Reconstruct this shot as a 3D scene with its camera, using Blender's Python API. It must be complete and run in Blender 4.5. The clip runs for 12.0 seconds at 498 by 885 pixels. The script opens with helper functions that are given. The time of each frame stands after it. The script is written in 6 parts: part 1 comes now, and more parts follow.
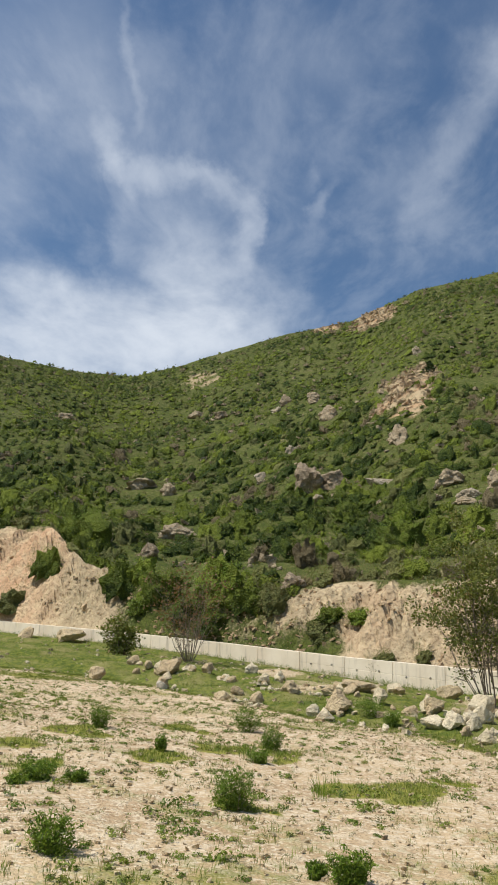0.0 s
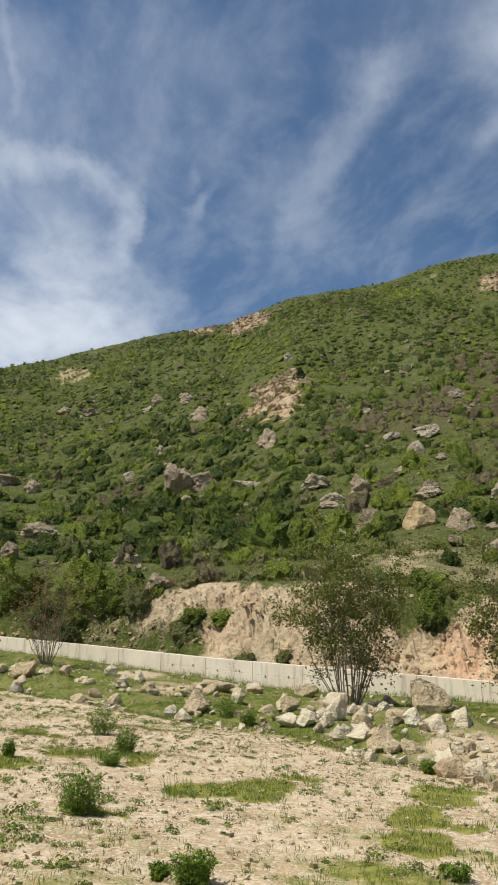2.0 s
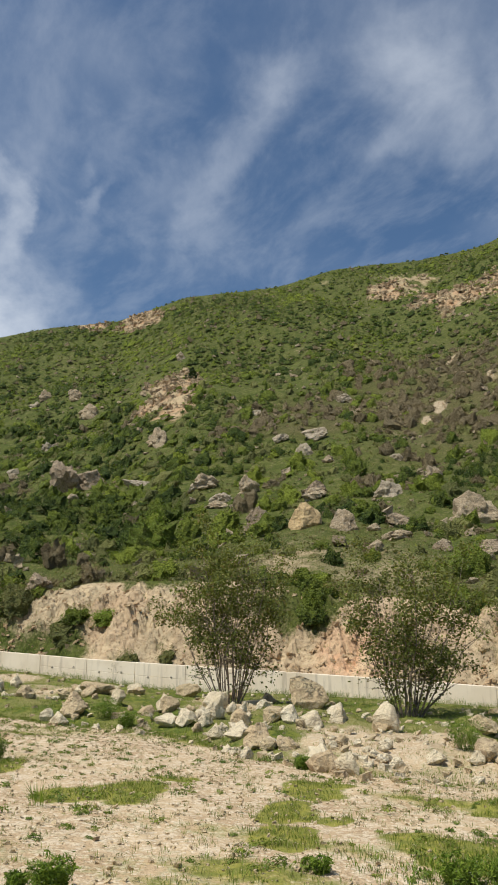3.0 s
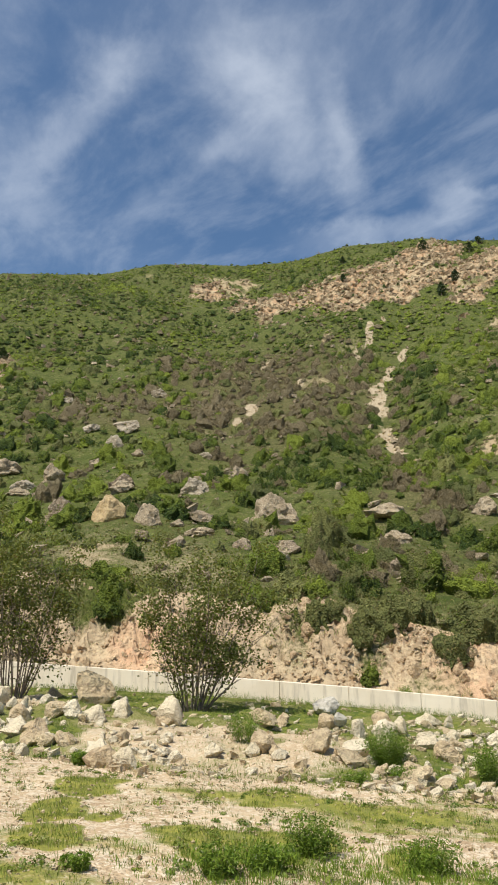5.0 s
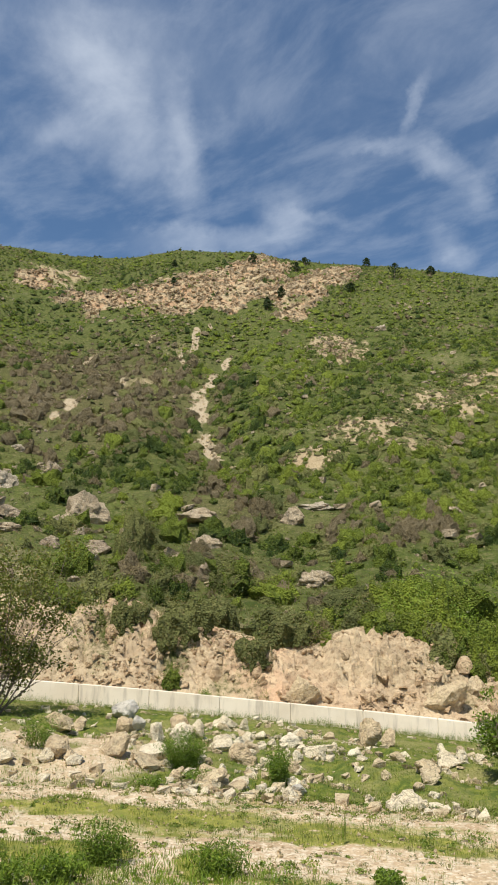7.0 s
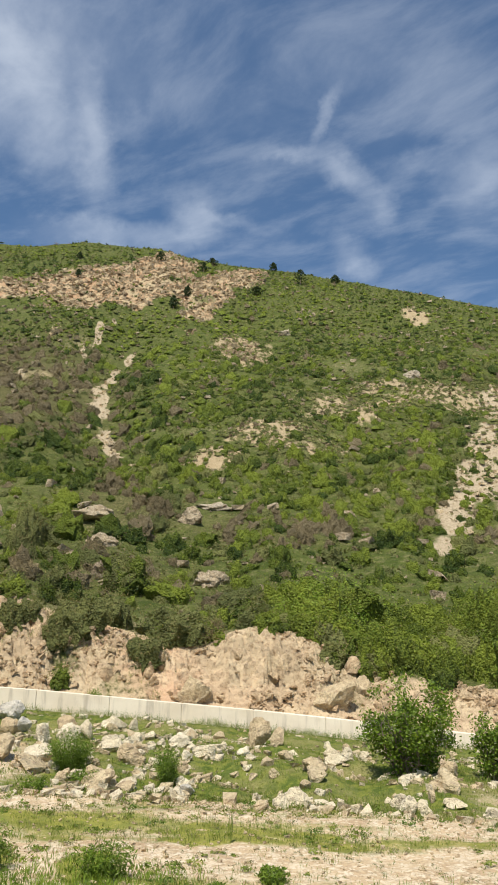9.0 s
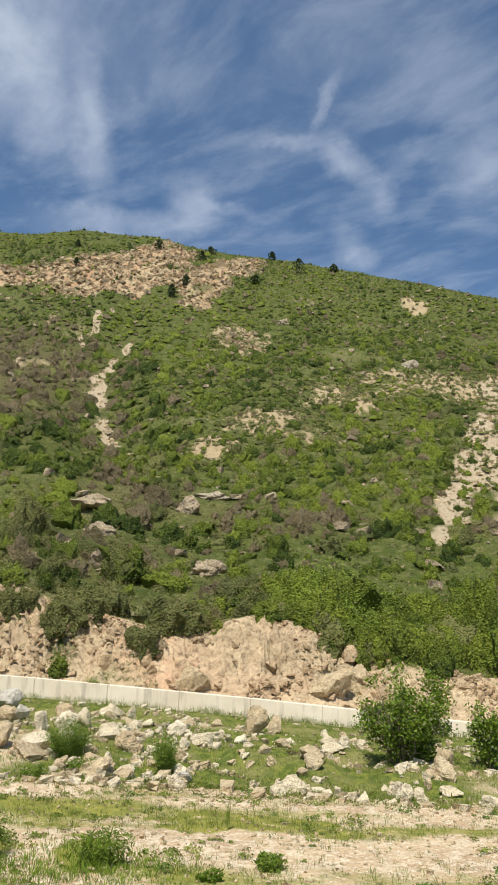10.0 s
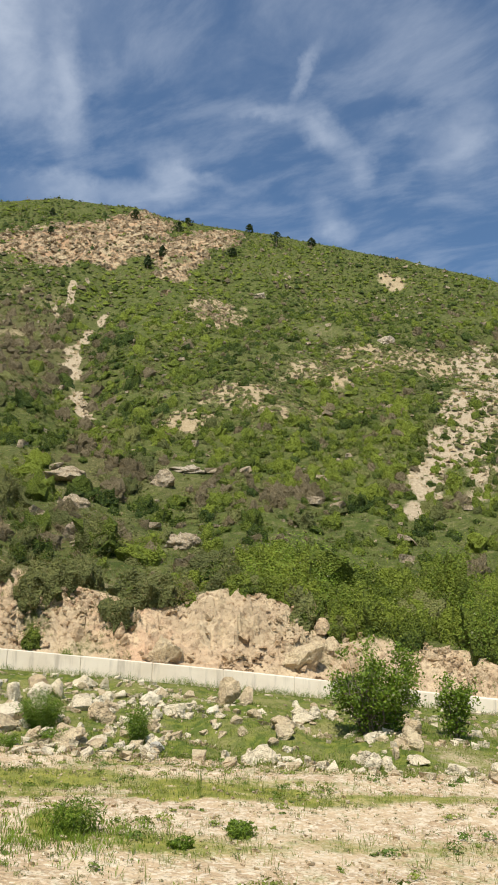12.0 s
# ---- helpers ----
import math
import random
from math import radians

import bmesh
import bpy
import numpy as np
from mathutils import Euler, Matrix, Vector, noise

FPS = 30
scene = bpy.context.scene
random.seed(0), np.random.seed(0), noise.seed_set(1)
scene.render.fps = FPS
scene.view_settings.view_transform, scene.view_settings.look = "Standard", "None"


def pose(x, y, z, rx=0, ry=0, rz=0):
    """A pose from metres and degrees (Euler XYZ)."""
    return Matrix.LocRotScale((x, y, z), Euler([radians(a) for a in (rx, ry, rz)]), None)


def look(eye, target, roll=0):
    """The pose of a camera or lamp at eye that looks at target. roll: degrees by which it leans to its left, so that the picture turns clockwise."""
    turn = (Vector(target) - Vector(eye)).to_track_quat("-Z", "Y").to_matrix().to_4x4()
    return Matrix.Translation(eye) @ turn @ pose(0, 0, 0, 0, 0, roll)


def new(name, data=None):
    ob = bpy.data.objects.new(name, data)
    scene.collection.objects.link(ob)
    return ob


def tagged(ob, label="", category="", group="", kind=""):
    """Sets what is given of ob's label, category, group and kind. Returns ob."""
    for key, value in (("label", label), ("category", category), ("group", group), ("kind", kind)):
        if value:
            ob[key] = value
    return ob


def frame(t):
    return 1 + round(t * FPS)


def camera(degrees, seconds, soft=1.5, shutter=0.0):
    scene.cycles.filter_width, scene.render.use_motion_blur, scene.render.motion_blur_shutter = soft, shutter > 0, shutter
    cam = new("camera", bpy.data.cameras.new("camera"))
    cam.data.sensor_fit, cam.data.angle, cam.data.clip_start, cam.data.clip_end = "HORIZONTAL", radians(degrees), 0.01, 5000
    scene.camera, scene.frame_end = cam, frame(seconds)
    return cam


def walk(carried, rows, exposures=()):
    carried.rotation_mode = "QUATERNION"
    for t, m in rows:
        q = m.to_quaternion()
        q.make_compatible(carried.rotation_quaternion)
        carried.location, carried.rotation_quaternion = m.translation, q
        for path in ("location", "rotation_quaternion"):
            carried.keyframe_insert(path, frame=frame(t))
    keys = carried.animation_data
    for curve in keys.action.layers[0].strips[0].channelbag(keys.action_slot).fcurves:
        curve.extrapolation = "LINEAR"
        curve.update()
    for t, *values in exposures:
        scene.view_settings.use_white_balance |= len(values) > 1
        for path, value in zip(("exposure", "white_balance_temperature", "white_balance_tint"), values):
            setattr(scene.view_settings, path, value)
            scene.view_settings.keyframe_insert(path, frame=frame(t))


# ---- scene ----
cam = camera(35.6, 12.0, soft=1.8)
PATH = [
    (0.0, -0.000, 0.000, -0.000, 105.50, -1.50, 0.00),
    (0.5, 0.009, 0.025, 0.002, 105.54, -1.43, -2.07),
    (1.0, 0.023, 0.029, -0.001, 105.63, -1.44, -4.41),
    (1.5, 0.051, 0.021, -0.005, 105.71, -1.14, -7.11),
    (2.0, 0.092, 0.015, -0.009, 105.77, -0.82, -9.66),
    (2.5, 0.148, 0.014, -0.013, 105.82, -0.58, -12.97),
    (3.0, 0.230, 0.022, -0.021, 105.83, 0.19, -17.69),
    (3.5, 0.290, 0.022, -0.030, 105.62, 0.54, -22.31),
    (3.7, 0.310, 0.011, -0.031, 105.60, 0.63, -24.00),
    (5.3, 0.387, 0.004, -0.026, 105.52, -0.19, -34.30),
    (5.5, 0.375, 0.007, -0.023, 105.56, -0.04, -35.98),
    (6.0, 0.358, 0.024, -0.016, 105.62, -0.51, -39.65),
    (6.5, 0.370, 0.044, -0.015, 105.67, -0.72, -42.46),
    (7.0, 0.376, 0.052, -0.014, 105.77, -0.86, -46.15),
    (7.5, 0.407, 0.081, -0.023, 105.84, -0.62, -49.08),
    (7.7, 0.404, 0.080, -0.023, 105.88, -0.68, -50.36),
    (9.3, 0.402, 0.082, -0.028, 105.83, -1.01, -53.91),
    (9.5, 0.405, 0.090, -0.026, 105.67, -1.08, -53.95),
    (10.0, 0.407, 0.091, -0.026, 105.12, -1.09, -53.97),
    (10.5, 0.407, 0.089, -0.021, 104.58, -1.27, -54.71),
    (11.0, 0.410, 0.084, -0.024, 104.39, -1.14, -55.76),
    (11.5, 0.407, 0.089, -0.022, 103.49, -1.23, -55.87),
    (12.0, 0.406, 0.084, -0.023, 103.24, -1.25, -55.89),
]
walk(cam, [(t, pose(x, y, z + 1.6, rx, ry, rz)) for t, x, y, z, rx, ry, rz in PATH], exposures=[(0, -0.03), (2.0, -0.04), (3.0, -0.08), (3.5, 0.15), (5.5, 0.2), (12, 0.2)])

# ---- daylight: high sun from the left, blue sky with cirrus ----
SUN_AZ, SUN_EL = -108.0, 60.0          # degrees from +y towards +x, and above the horizon
sun = new("sun", bpy.data.lights.new("sun", "SUN"))
sun.data.energy, sun.data.angle, sun.data.color = 5.0, radians(0.55), (1.0, 0.95, 0.87)
_a, _e = radians(SUN_AZ), radians(SUN_EL)
sun.matrix_world = look((0, 0, 60), (-math.sin(_a) * math.cos(_e), -math.cos(_a) * math.cos(_e), 60 - math.sin(_e)))


class Nodes:
    """short hand for building node trees"""

    def __init__(self, tree):
        self.t = tree
        tree.nodes.clear()

    def put(self, value, socket):
        if isinstance(value, bpy.types.NodeSocket):
            self.t.links.new(value, socket)
        elif value is not None:
            socket.default_value = value

    def add(self, kind, out=0, inputs=(), operation="", feature="", attribute=""):
        n = self.t.nodes.new(kind)
        if operation:
            n.operation = operation
        if feature:
            n.feature = feature
        if attribute:
            n.attribute_name = attribute
        for k, v in dict(inputs).items():
            self.put(v, n.inputs[k])
        return None if out is None else n.outputs[out]

    def math(self, op, a, b=0.0):
        return self.add("ShaderNodeMath", 0, {0: a, 1: b}, operation=op)

    def vec(self, op, a, b=(0, 0, 0), out=0):
        return self.add("ShaderNodeVectorMath", out, {0: a, 1: b}, operation=op)

    def noise(self, vec, scale, detail=4.0, rough=0.55, distort=0.0, out=0):
        return self.add("ShaderNodeTexNoise", out, {"Vector": vec, "Scale": scale, "Detail": detail, "Roughness": rough, "Distortion": distort})

    def voronoi(self, vec, scale, out=0, feature="F1"):
        return self.add("ShaderNodeTexVoronoi", out, {"Vector": vec, "Scale": scale}, feature=feature)

    def ramp(self, f, lo, hi, a=0.0, b=1.0):
        n = self.t.nodes.new("ShaderNodeMapRange")
        n.interpolation_type = "SMOOTHSTEP"
        for v, s in zip((f, lo, hi, a, b), n.inputs):
            self.put(v, s)
        return n.outputs[0]

    def mix(self, f, a, b):
        n = self.t.nodes.new("ShaderNodeMix")
        n.data_type = "RGBA"
        for v, s in ((f, n.inputs[0]), (a, n.inputs[6]), (b, n.inputs[7])):
            if isinstance(v, tuple) and len(v) == 3:
                v = (*v, 1.0)
            self.put(v, s)
        return n.outputs[2]

    def attr(self, name):
        return self.add("ShaderNodeAttribute", 2, attribute=name)


def sky():
    world = bpy.data.worlds.new("sky")
    scene.world = world
    world.use_nodes = True
    n = Nodes(world.node_tree)
    air = n.t.nodes.new("ShaderNodeTexSky")
    air.sky_type, air.sun_disc, air.sun_elevation, air.sun_rotation = "NISHITA", False, _e, _a
    air.altitude, air.air_density, air.dust_density, air.ozone_density = 200.0, 1.0, 0.8, 3.0
    clear = n.vec("MULTIPLY", air.outputs[0], (1.04, 1.21, 1.27))
    way = n.add("ShaderNodeTexCoord", 0)
    sep = n.t.nodes.new("ShaderNodeSeparateXYZ")
    n.put(way, sep.inputs[0])
    # cirrus lies on a high flat layer
    up = n.math("MAXIMUM", sep.outputs[2], 0.03)
    layer = n.add("ShaderNodeCombineXYZ", 0, {0: n.math("DIVIDE", sep.outputs[0], up), 1: n.math("DIVIDE", sep.outputs[1], up)})
    warp = n.vec("SCALE", n.vec("SUBTRACT", n.noise(layer, 1.3, 2.0, out=1), (0.5, 0.5, 0.5)))
    warp.node.inputs[3].default_value = 0.35
    bent = n.vec("ADD", layer, warp)
    stretch = n.add("ShaderNodeMapping", 0, {"Vector": bent, "Rotation": (0, 0, radians(28)), "Scale": (1.0, 0.6, 1.0)})
    fine = n.noise(stretch, 4.2, 9.0, 0.58)
    broad = n.noise(bent, 1.1, 4.0, 0.5)
    veil = n.math("MULTIPLY", n.ramp(broad, 0.34, 0.74), n.ramp(fine, 0.34, 0.78))
    wisp = n.noise(n.add("ShaderNodeMapping", 0, {"Vector": bent, "Rotation": (0, 0, radians(-20)), "Scale": (1.0, 0.45, 1.0)}), 9.0, 7.0, 0.6)
    total = n.math("ADD", n.math("MULTIPLY", veil, 0.17), n.ramp(wisp, 0.38, 0.75, 0.0, 0.17))
    # the thicker clouds: bearing, height, half width, half height (degrees), lean, weight
    early = ((-13.4, 21.1, 11.2, 3.8, 0, 1.7), (-17.9, 23.9, 4.6, 2.5, 0, 0.8), (-5.6, 22.7, 6.2, 2.9, 0, 0.9), (-5.9, 27.7, 4.4, 4.6, 0, 0.75), (-21.0, 37.3, 2.9, 0.9, 0, 0.22), (-19.9, 31.1, 1.9, 5.0, 0, 0.22), (19.4, 40.3, 2.5, 2.1, 0, 0.24), (-11.9, 34.8, 0.8, 2.4, -36, 0.54), (-8.2, 34.0, 1.1, 3.0, 89, 0.76), (-3.4, 33.5, 1.0, 2.8, -64, 0.65), (-0.8, 31.1, 0.9, 2.2, 17, 0.76), (-10.9, 30.5, 0.8, 3.3, 5, 0.24), (-2.5, 27.9, 1.1, 2.5, 32, 0.24), (-11.3, 40.6, 0.5, 5.2, -3, 0.24), (4.9, 32.3, 0.5, 1.7, 27, 0.29), (4.3, 34.5, 0.5, 1.3, 18, 0.16), (13.5, 33.3, 1.3, 4.3, 36, 0.24), (17.8, 37.8, 1.2, 3.9, 30, 0.2), (4.1, 42.6, 2.1, 7.4, -79, 0.05), (-17.0, 38.0, 6.0, 7.0, 0, 0.3), (-7.0, 36.0, 6.0, 6.0, 0, 0.22), (-3.0, 24.5, 6.0, 3.5, 0, 0.9))
    middle = ((22.7, 41.8, 1.2, 4.0, 30, 0.2), (19.5, 39.9, 1.6, 2.4, 23, 0.21), (11.0, 34.8, 1.5, 2.8, 45, 0.23), (13.9, 32.4, 1.7, 2.4, 23, 0.2), (24.0, 31.8, 1.0, 3.1, 55, 0.2), (30.1, 36.6, 0.8, 2.1, 60, 0.17), (5.0, 42.2, 5.0, 2.5, 0, 0.06), (13.8, 29.9, 7.5, 2.5, 0, 0.13), (40.7, 29.6, 4.2, 1.2, 0, 0.24))
    late = ((32.1, 40.6, 2.4, 6.8, -34, 0.55), (39.9, 36.5, 1.2, 3.7, -8, 0.49), (48.3, 31.7, 1.6, 2.2, -13, 0.3), (50.3, 32.1, 0.6, 2.2, -82, 0.21), (59.3, 38.7, 0.5, 1.9, 30, 0.34), (55.8, 36.6, 0.5, 2.4, -84, 0.24), (61.4, 34.9, 1.1, 1.9, -39, 0.41), (64.0, 32.2, 1.0, 1.8, -18, 0.36), (61.6, 29.1, 1.2, 1.8, -52, 0.36), (34.2, 40.6, 3.8, 5.0, 0, 0.26), (45.6, 39.5, 4.6, 2.5, 0, 0.15), (43.5, 30.7, 5.4, 1.0, 0, 0.38), (67.3, 35.1, 2.1, 0.8, 0, 0.24), (29.7, 36.4, 2.1, 0.8, 0, 0.19), (56.6, 43.4, 10.8, 2.5, 0, 0.05), (72.4, 33.6, 2.5, 3.1, 0, 0.36), (70.4, 39.5, 3.8, 2.5, 0, 0.15))
    moved = way
    for scale, reach in ((4.0, 0.07), (11.0, 0.06), (30.0, 0.03)):
        push = n.vec("SCALE", n.vec("SUBTRACT", n.noise(way, scale, 5.0, 0.6, out=1), (0.5, 0.5, 0.5)))
        push.node.inputs[3].default_value = reach
        moved = n.vec("ADD", moved, push)
    for az, el, wide, tall, lean, weight in early + middle + late:
        a, e, q = radians(az), radians(el), radians(lean)
        d = Vector((math.sin(a) * math.cos(e), math.cos(a) * math.cos(e), math.sin(e)))
        right = Vector((math.cos(a), -math.sin(a), 0))
        top = right.cross(d)
        e1, e2 = right * math.cos(q) - top * math.sin(q), right * math.sin(q) + top * math.cos(q)
        u = n.math("DIVIDE", n.vec("DOT_PRODUCT", moved, e1, out=1), math.tan(radians(wide)))
        v = n.math("DIVIDE", n.math("SUBTRACT", n.vec("DOT_PRODUCT", moved, e2, out=1), d.dot(e2)), math.tan(radians(tall)))
        round_ = n.math("SUBTRACT", 1.0, n.math("SQRT", n.math("ADD", n.math("MULTIPLY", u, u), n.math("MULTIPLY", v, v))))
        ahead = n.math("GREATER_THAN", n.vec("DOT_PRODUCT", way, d, out=1), 0.3)
        blob = n.math("MULTIPLY", n.ramp(round_, -0.6, 1.0), ahead)
        total = n.math("ADD", total, n.math("MULTIPLY", n.math("MULTIPLY", blob, n.ramp(fine, 0.28, 0.74, 0.32, 1.0)), weight))
    cover = n.math("SUBTRACT", 1.0, n.math("POWER", 2.718, n.math("MULTIPLY", total, -0.95)))
    low = n.ramp(sep.outputs[2], 0.0, 0.45, 0.16, 0.0)
    cover = n.math("MAXIMUM", cover, low)
    colour = n.mix(cover, clear, (9.6, 10.3, 11.3))
    n.add("ShaderNodeOutputWorld", None, {"Surface": n.add("ShaderNodeBackground", 0, {"Color": colour, "Strength": 0.0815})})


sky()


# ---- materials ----
def material(name):
    m = bpy.data.materials.new(name)
    m.use_nodes = True
    n = Nodes(m.node_tree)
    n.pos = n.add("ShaderNodeNewGeometry", 0)
    n.local = n.add("ShaderNodeTexCoord", 3)
    n.rand = n.add("ShaderNodeObjectInfo", 5)
    n.island = n.add("ShaderNodeNewGeometry", 8)
    return m, n


def finish(n, colour, rough, height=None, strength=0.5, dist=0.02, through_light=None, spec=0.3):
    ins = {"Base Color": colour, "Roughness": rough, "Specular IOR Level": spec}
    if height is not None:
        ins["Normal"] = n.add("ShaderNodeBump", 0, {"Height": height, "Strength": strength, "Distance": dist})
    surf = n.add("ShaderNodeBsdfPrincipled", 0, ins)
    if through_light is not None:
        surf = n.add("ShaderNodeMixShader", 0, {0: 0.27, 1: surf, 2: n.add("ShaderNodeBsdfTranslucent", 0, {"Color": through_light})})
    n.add("ShaderNodeOutputMaterial", None, {"Surface": surf})


def ground_material():
    m, n = material("earth_and_turf")
    p = n.pos
    big, mid, small, tiny = n.noise(p, 0.12, 5), n.noise(p, 0.9, 5, 0.6), n.noise(p, 6.0, 5, 0.65), n.noise(p, 34.0, 3, 0.6)
    pebble = n.voronoi(p, 27.0)
    pebble_tone = n.add("ShaderNodeSeparateColor", 0, {0: n.voronoi(p, 27.0, 1)})
    chunk = n.voronoi(n.vec("ADD", p, n.vec("SCALE", n.noise(p, 2.0, 2, out=1))), 2.2)
    chunk_tone = n.add("ShaderNodeSeparateColor", 0, {0: n.voronoi(p, 2.6, 1)})
    # gravelly loam
    soil = n.mix(n.ramp(mid, 0.3, 0.7), (0.56, 0.425, 0.262), (0.43, 0.305, 0.18))
    soil = n.mix(n.math("MULTIPLY", n.ramp(small, 0.46, 0.62), 0.8), soil, (0.66, 0.55, 0.39))
    soil = n.mix(n.math("MULTIPLY", n.ramp(pebble_tone, 0.68, 0.9), 0.7), soil, (0.70, 0.60, 0.44))
    soil = n.mix(n.math("MULTIPLY", n.ramp(tiny, 0.5, 0.64), n.ramp(mid, 0.4, 0.65, 0.35, 0.8)), soil, (0.25, 0.18, 0.105))
    # cut earth of the bank, ochre and reddish in places
    cut = n.mix(n.math("ADD", n.attr("ruddy"), n.ramp(big, 0.4, 0.65, -0.12, 0.18)), (0.39, 0.31, 0.195), (0.58, 0.365, 0.22))
    cut = n.mix(n.math("MULTIPLY", n.attr("hill"), 0.8), cut, n.mix(n.ramp(mid, 0.35, 0.65), (0.35, 0.285, 0.165), (0.25, 0.20, 0.105)))
    worn = n.math("SUBTRACT", 1.0, n.math("MULTIPLY", n.attr("hill"), 0.7))
    cut = n.mix(n.math("MULTIPLY", n.ramp(mid, 0.42, 0.72, 0.0, 0.6), worn), cut, (0.56, 0.45, 0.285))
    cut = n.mix(n.math("MULTIPLY", n.ramp(chunk_tone, 0.5, 1.0, 0.0, 0.5), worn), cut, (0.58, 0.455, 0.285))
    # dark noise specks paint the shade of crevices into the earth colour
    cut = n.mix(n.math("MULTIPLY", n.ramp(small, 0.5, 0.66), 0.7), cut, (0.22, 0.15, 0.085))
    cut = n.mix(n.math("MULTIPLY", n.ramp(n.attr("green"), 0.34, 0.6), 0.4), cut, (0.24, 0.20, 0.105))
    # pale scree and crag
    scree = n.mix(n.ramp(small, 0.35, 0.65), (0.43, 0.355, 0.24), (0.29, 0.225, 0.14))
    crag_n = n.noise(p, 0.28, 5, 0.6)
    crag = n.mix(n.ramp(crag_n, 0.42, 0.62), (0.40, 0.315, 0.19), (0.40, 0.255, 0.145))
    crag = n.mix(n.math("MULTIPLY", n.ramp(mid, 0.48, 0.62), 0.7), crag, (0.14, 0.115, 0.065))
    # turf
    turf = n.mix(n.ramp(mid, 0.32, 0.68), (0.049, 0.069, 0.014), (0.098, 0.113, 0.027))
    turf = n.mix(n.math("MULTIPLY", n.ramp(big, 0.4, 0.7), 0.3), turf, (0.12, 0.12, 0.038))
    turf = n.mix(n.math("MULTIPLY", n.ramp(n.noise(p, 2.2, 4, 0.6), 0.52, 0.62), 0.4), turf, (0.22, 0.185, 0.095))
    turf = n.mix(n.math("MULTIPLY", n.ramp(small, 0.48, 0.66), 0.7), turf, (0.035, 0.045, 0.012))
    turf = n.mix(n.math("MULTIPLY", n.attr("dry"), 0.55), turf, n.mix(n.ramp(small, 0.4, 0.62), (0.135, 0.105, 0.055), (0.06, 0.052, 0.024)))
    # short bright grass of the flat and the verge
    lawn = n.mix(n.ramp(small, 0.38, 0.62), (0.27, 0.26, 0.045), (0.16, 0.175, 0.028))
    lawn = n.mix(n.math("MULTIPLY", n.ramp(tiny, 0.5, 0.7), 0.5), lawn, (0.30, 0.265, 0.09))
    lawn = n.mix(n.ramp(n.attr("bank"), 0.1, 0.35), lawn, n.mix(n.ramp(mid, 0.42, 0.66), n.mix(n.ramp(small, 0.42, 0.6), (0.075, 0.105, 0.02), (0.17, 0.185, 0.035)), n.mix(n.ramp(tiny, 0.45, 0.6), (0.25, 0.23, 0.09), (0.15, 0.145, 0.04))))
    turf = n.mix(n.ramp(n.attr("bank"), 0.4, 0.9), lawn, turf)
    colour = soil
    colour = n.mix(n.attr("bank"), colour, cut)
    green = n.attr("green")
    rag = n.math("ADD", n.math("MULTIPLY", mid, 0.35), n.math("ADD", n.math("MULTIPLY", small, 0.45), n.math("MULTIPLY", tiny, 0.2)))
    edge = n.math("SUBTRACT", n.math("ADD", green, rag), 1.0)
    colour = n.mix(n.math("MULTIPLY", n.ramp(edge, -0.12, 0.12), n.ramp(n.attr("bank"), 0.0, 0.3, 0.95, 1.0)), colour, turf)
    colour = n.mix(n.ramp(n.math("ADD", n.attr("crag"), rag), 0.85, 1.15), colour, crag)
    colour = n.mix(n.ramp(n.math("ADD", n.attr("scree"), rag), 0.85, 1.1), colour, scree)
    h = n.math("ADD", n.math("MULTIPLY", small, 0.5), n.math("ADD", n.math("MULTIPLY", tiny, 0.4), n.math("MULTIPLY", pebble, -0.12)))
    h = n.math("ADD", h, n.math("MULTIPLY", n.math("MULTIPLY", n.math("ADD", chunk, n.math("MULTIPLY", n.voronoi(p, 6.5), 0.5)), n.attr("bank")), -1.0))
    finish(n, colour, 0.95, h, 0.85, 0.07, spec=0.1)
    return m


def stone_material(name, a, b, dark, lichen=0.3, scale=1.0, cracked=0.0, speckle=0.25):
    m, n = material(name)
    p = n.vec("ADD", n.pos, n.vec("SCALE", (1, 1, 1)))
    big, small, tiny = n.noise(p, 1.3 * scale, 5, 0.62), n.noise(p, 7.0 * scale, 5, 0.65), n.noise(p, 40.0 * scale, 3)
    c = n.mix(n.ramp(big, 0.35, 0.65), a, b)
    c = n.mix(n.math("MULTIPLY", n.rand, 0.5), c, b)
    c = n.mix(n.math("MULTIPLY", n.island, speckle), c, dark)
    c = n.mix(n.math("MULTIPLY", n.ramp(small, 0.5, 0.72), 0.75), c, dark)
    c = n.mix(n.math("MULTIPLY", n.ramp(n.noise(p, 16.0 * scale, 4, 0.7), 0.5, 0.62), 0.35 + 0.4 * lichen), c, dark)
    c = n.mix(n.math("MULTIPLY", n.ramp(n.noise(p, 11.0 * scale, 4, 0.7), 0.54, 0.64), 0.7 * lichen), c, (0.66, 0.58, 0.44))
    c = n.mix(n.math("MULTIPLY", n.ramp(n.noise(p, 3.1 * scale, 6, 0.7), 0.56, 0.64), lichen), c, (0.16, 0.15, 0.11))
    h = n.math("ADD", n.math("MULTIPLY", small, 1.4), n.math("ADD", n.math("MULTIPLY", tiny, 0.35), n.math("MULTIPLY", n.noise(p, 2.2 * scale, 3), 1.5)))
    crack = n.voronoi(n.vec("ADD", p, n.vec("SCALE", n.noise(p, 2.0, 3, out=1))), 1.3 * scale, feature="DISTANCE_TO_EDGE")
    h = n.math("ADD", h, n.ramp(crack, 0.0, 0.05, -cracked, 0.0))
    c = n.mix(n.ramp(crack, 0.0, 0.035, 0.7 * cracked, 0.0), c, dark)
    finish(n, c, 0.9, h, 1.0, 0.09 / scale, spec=0.2)
    return m


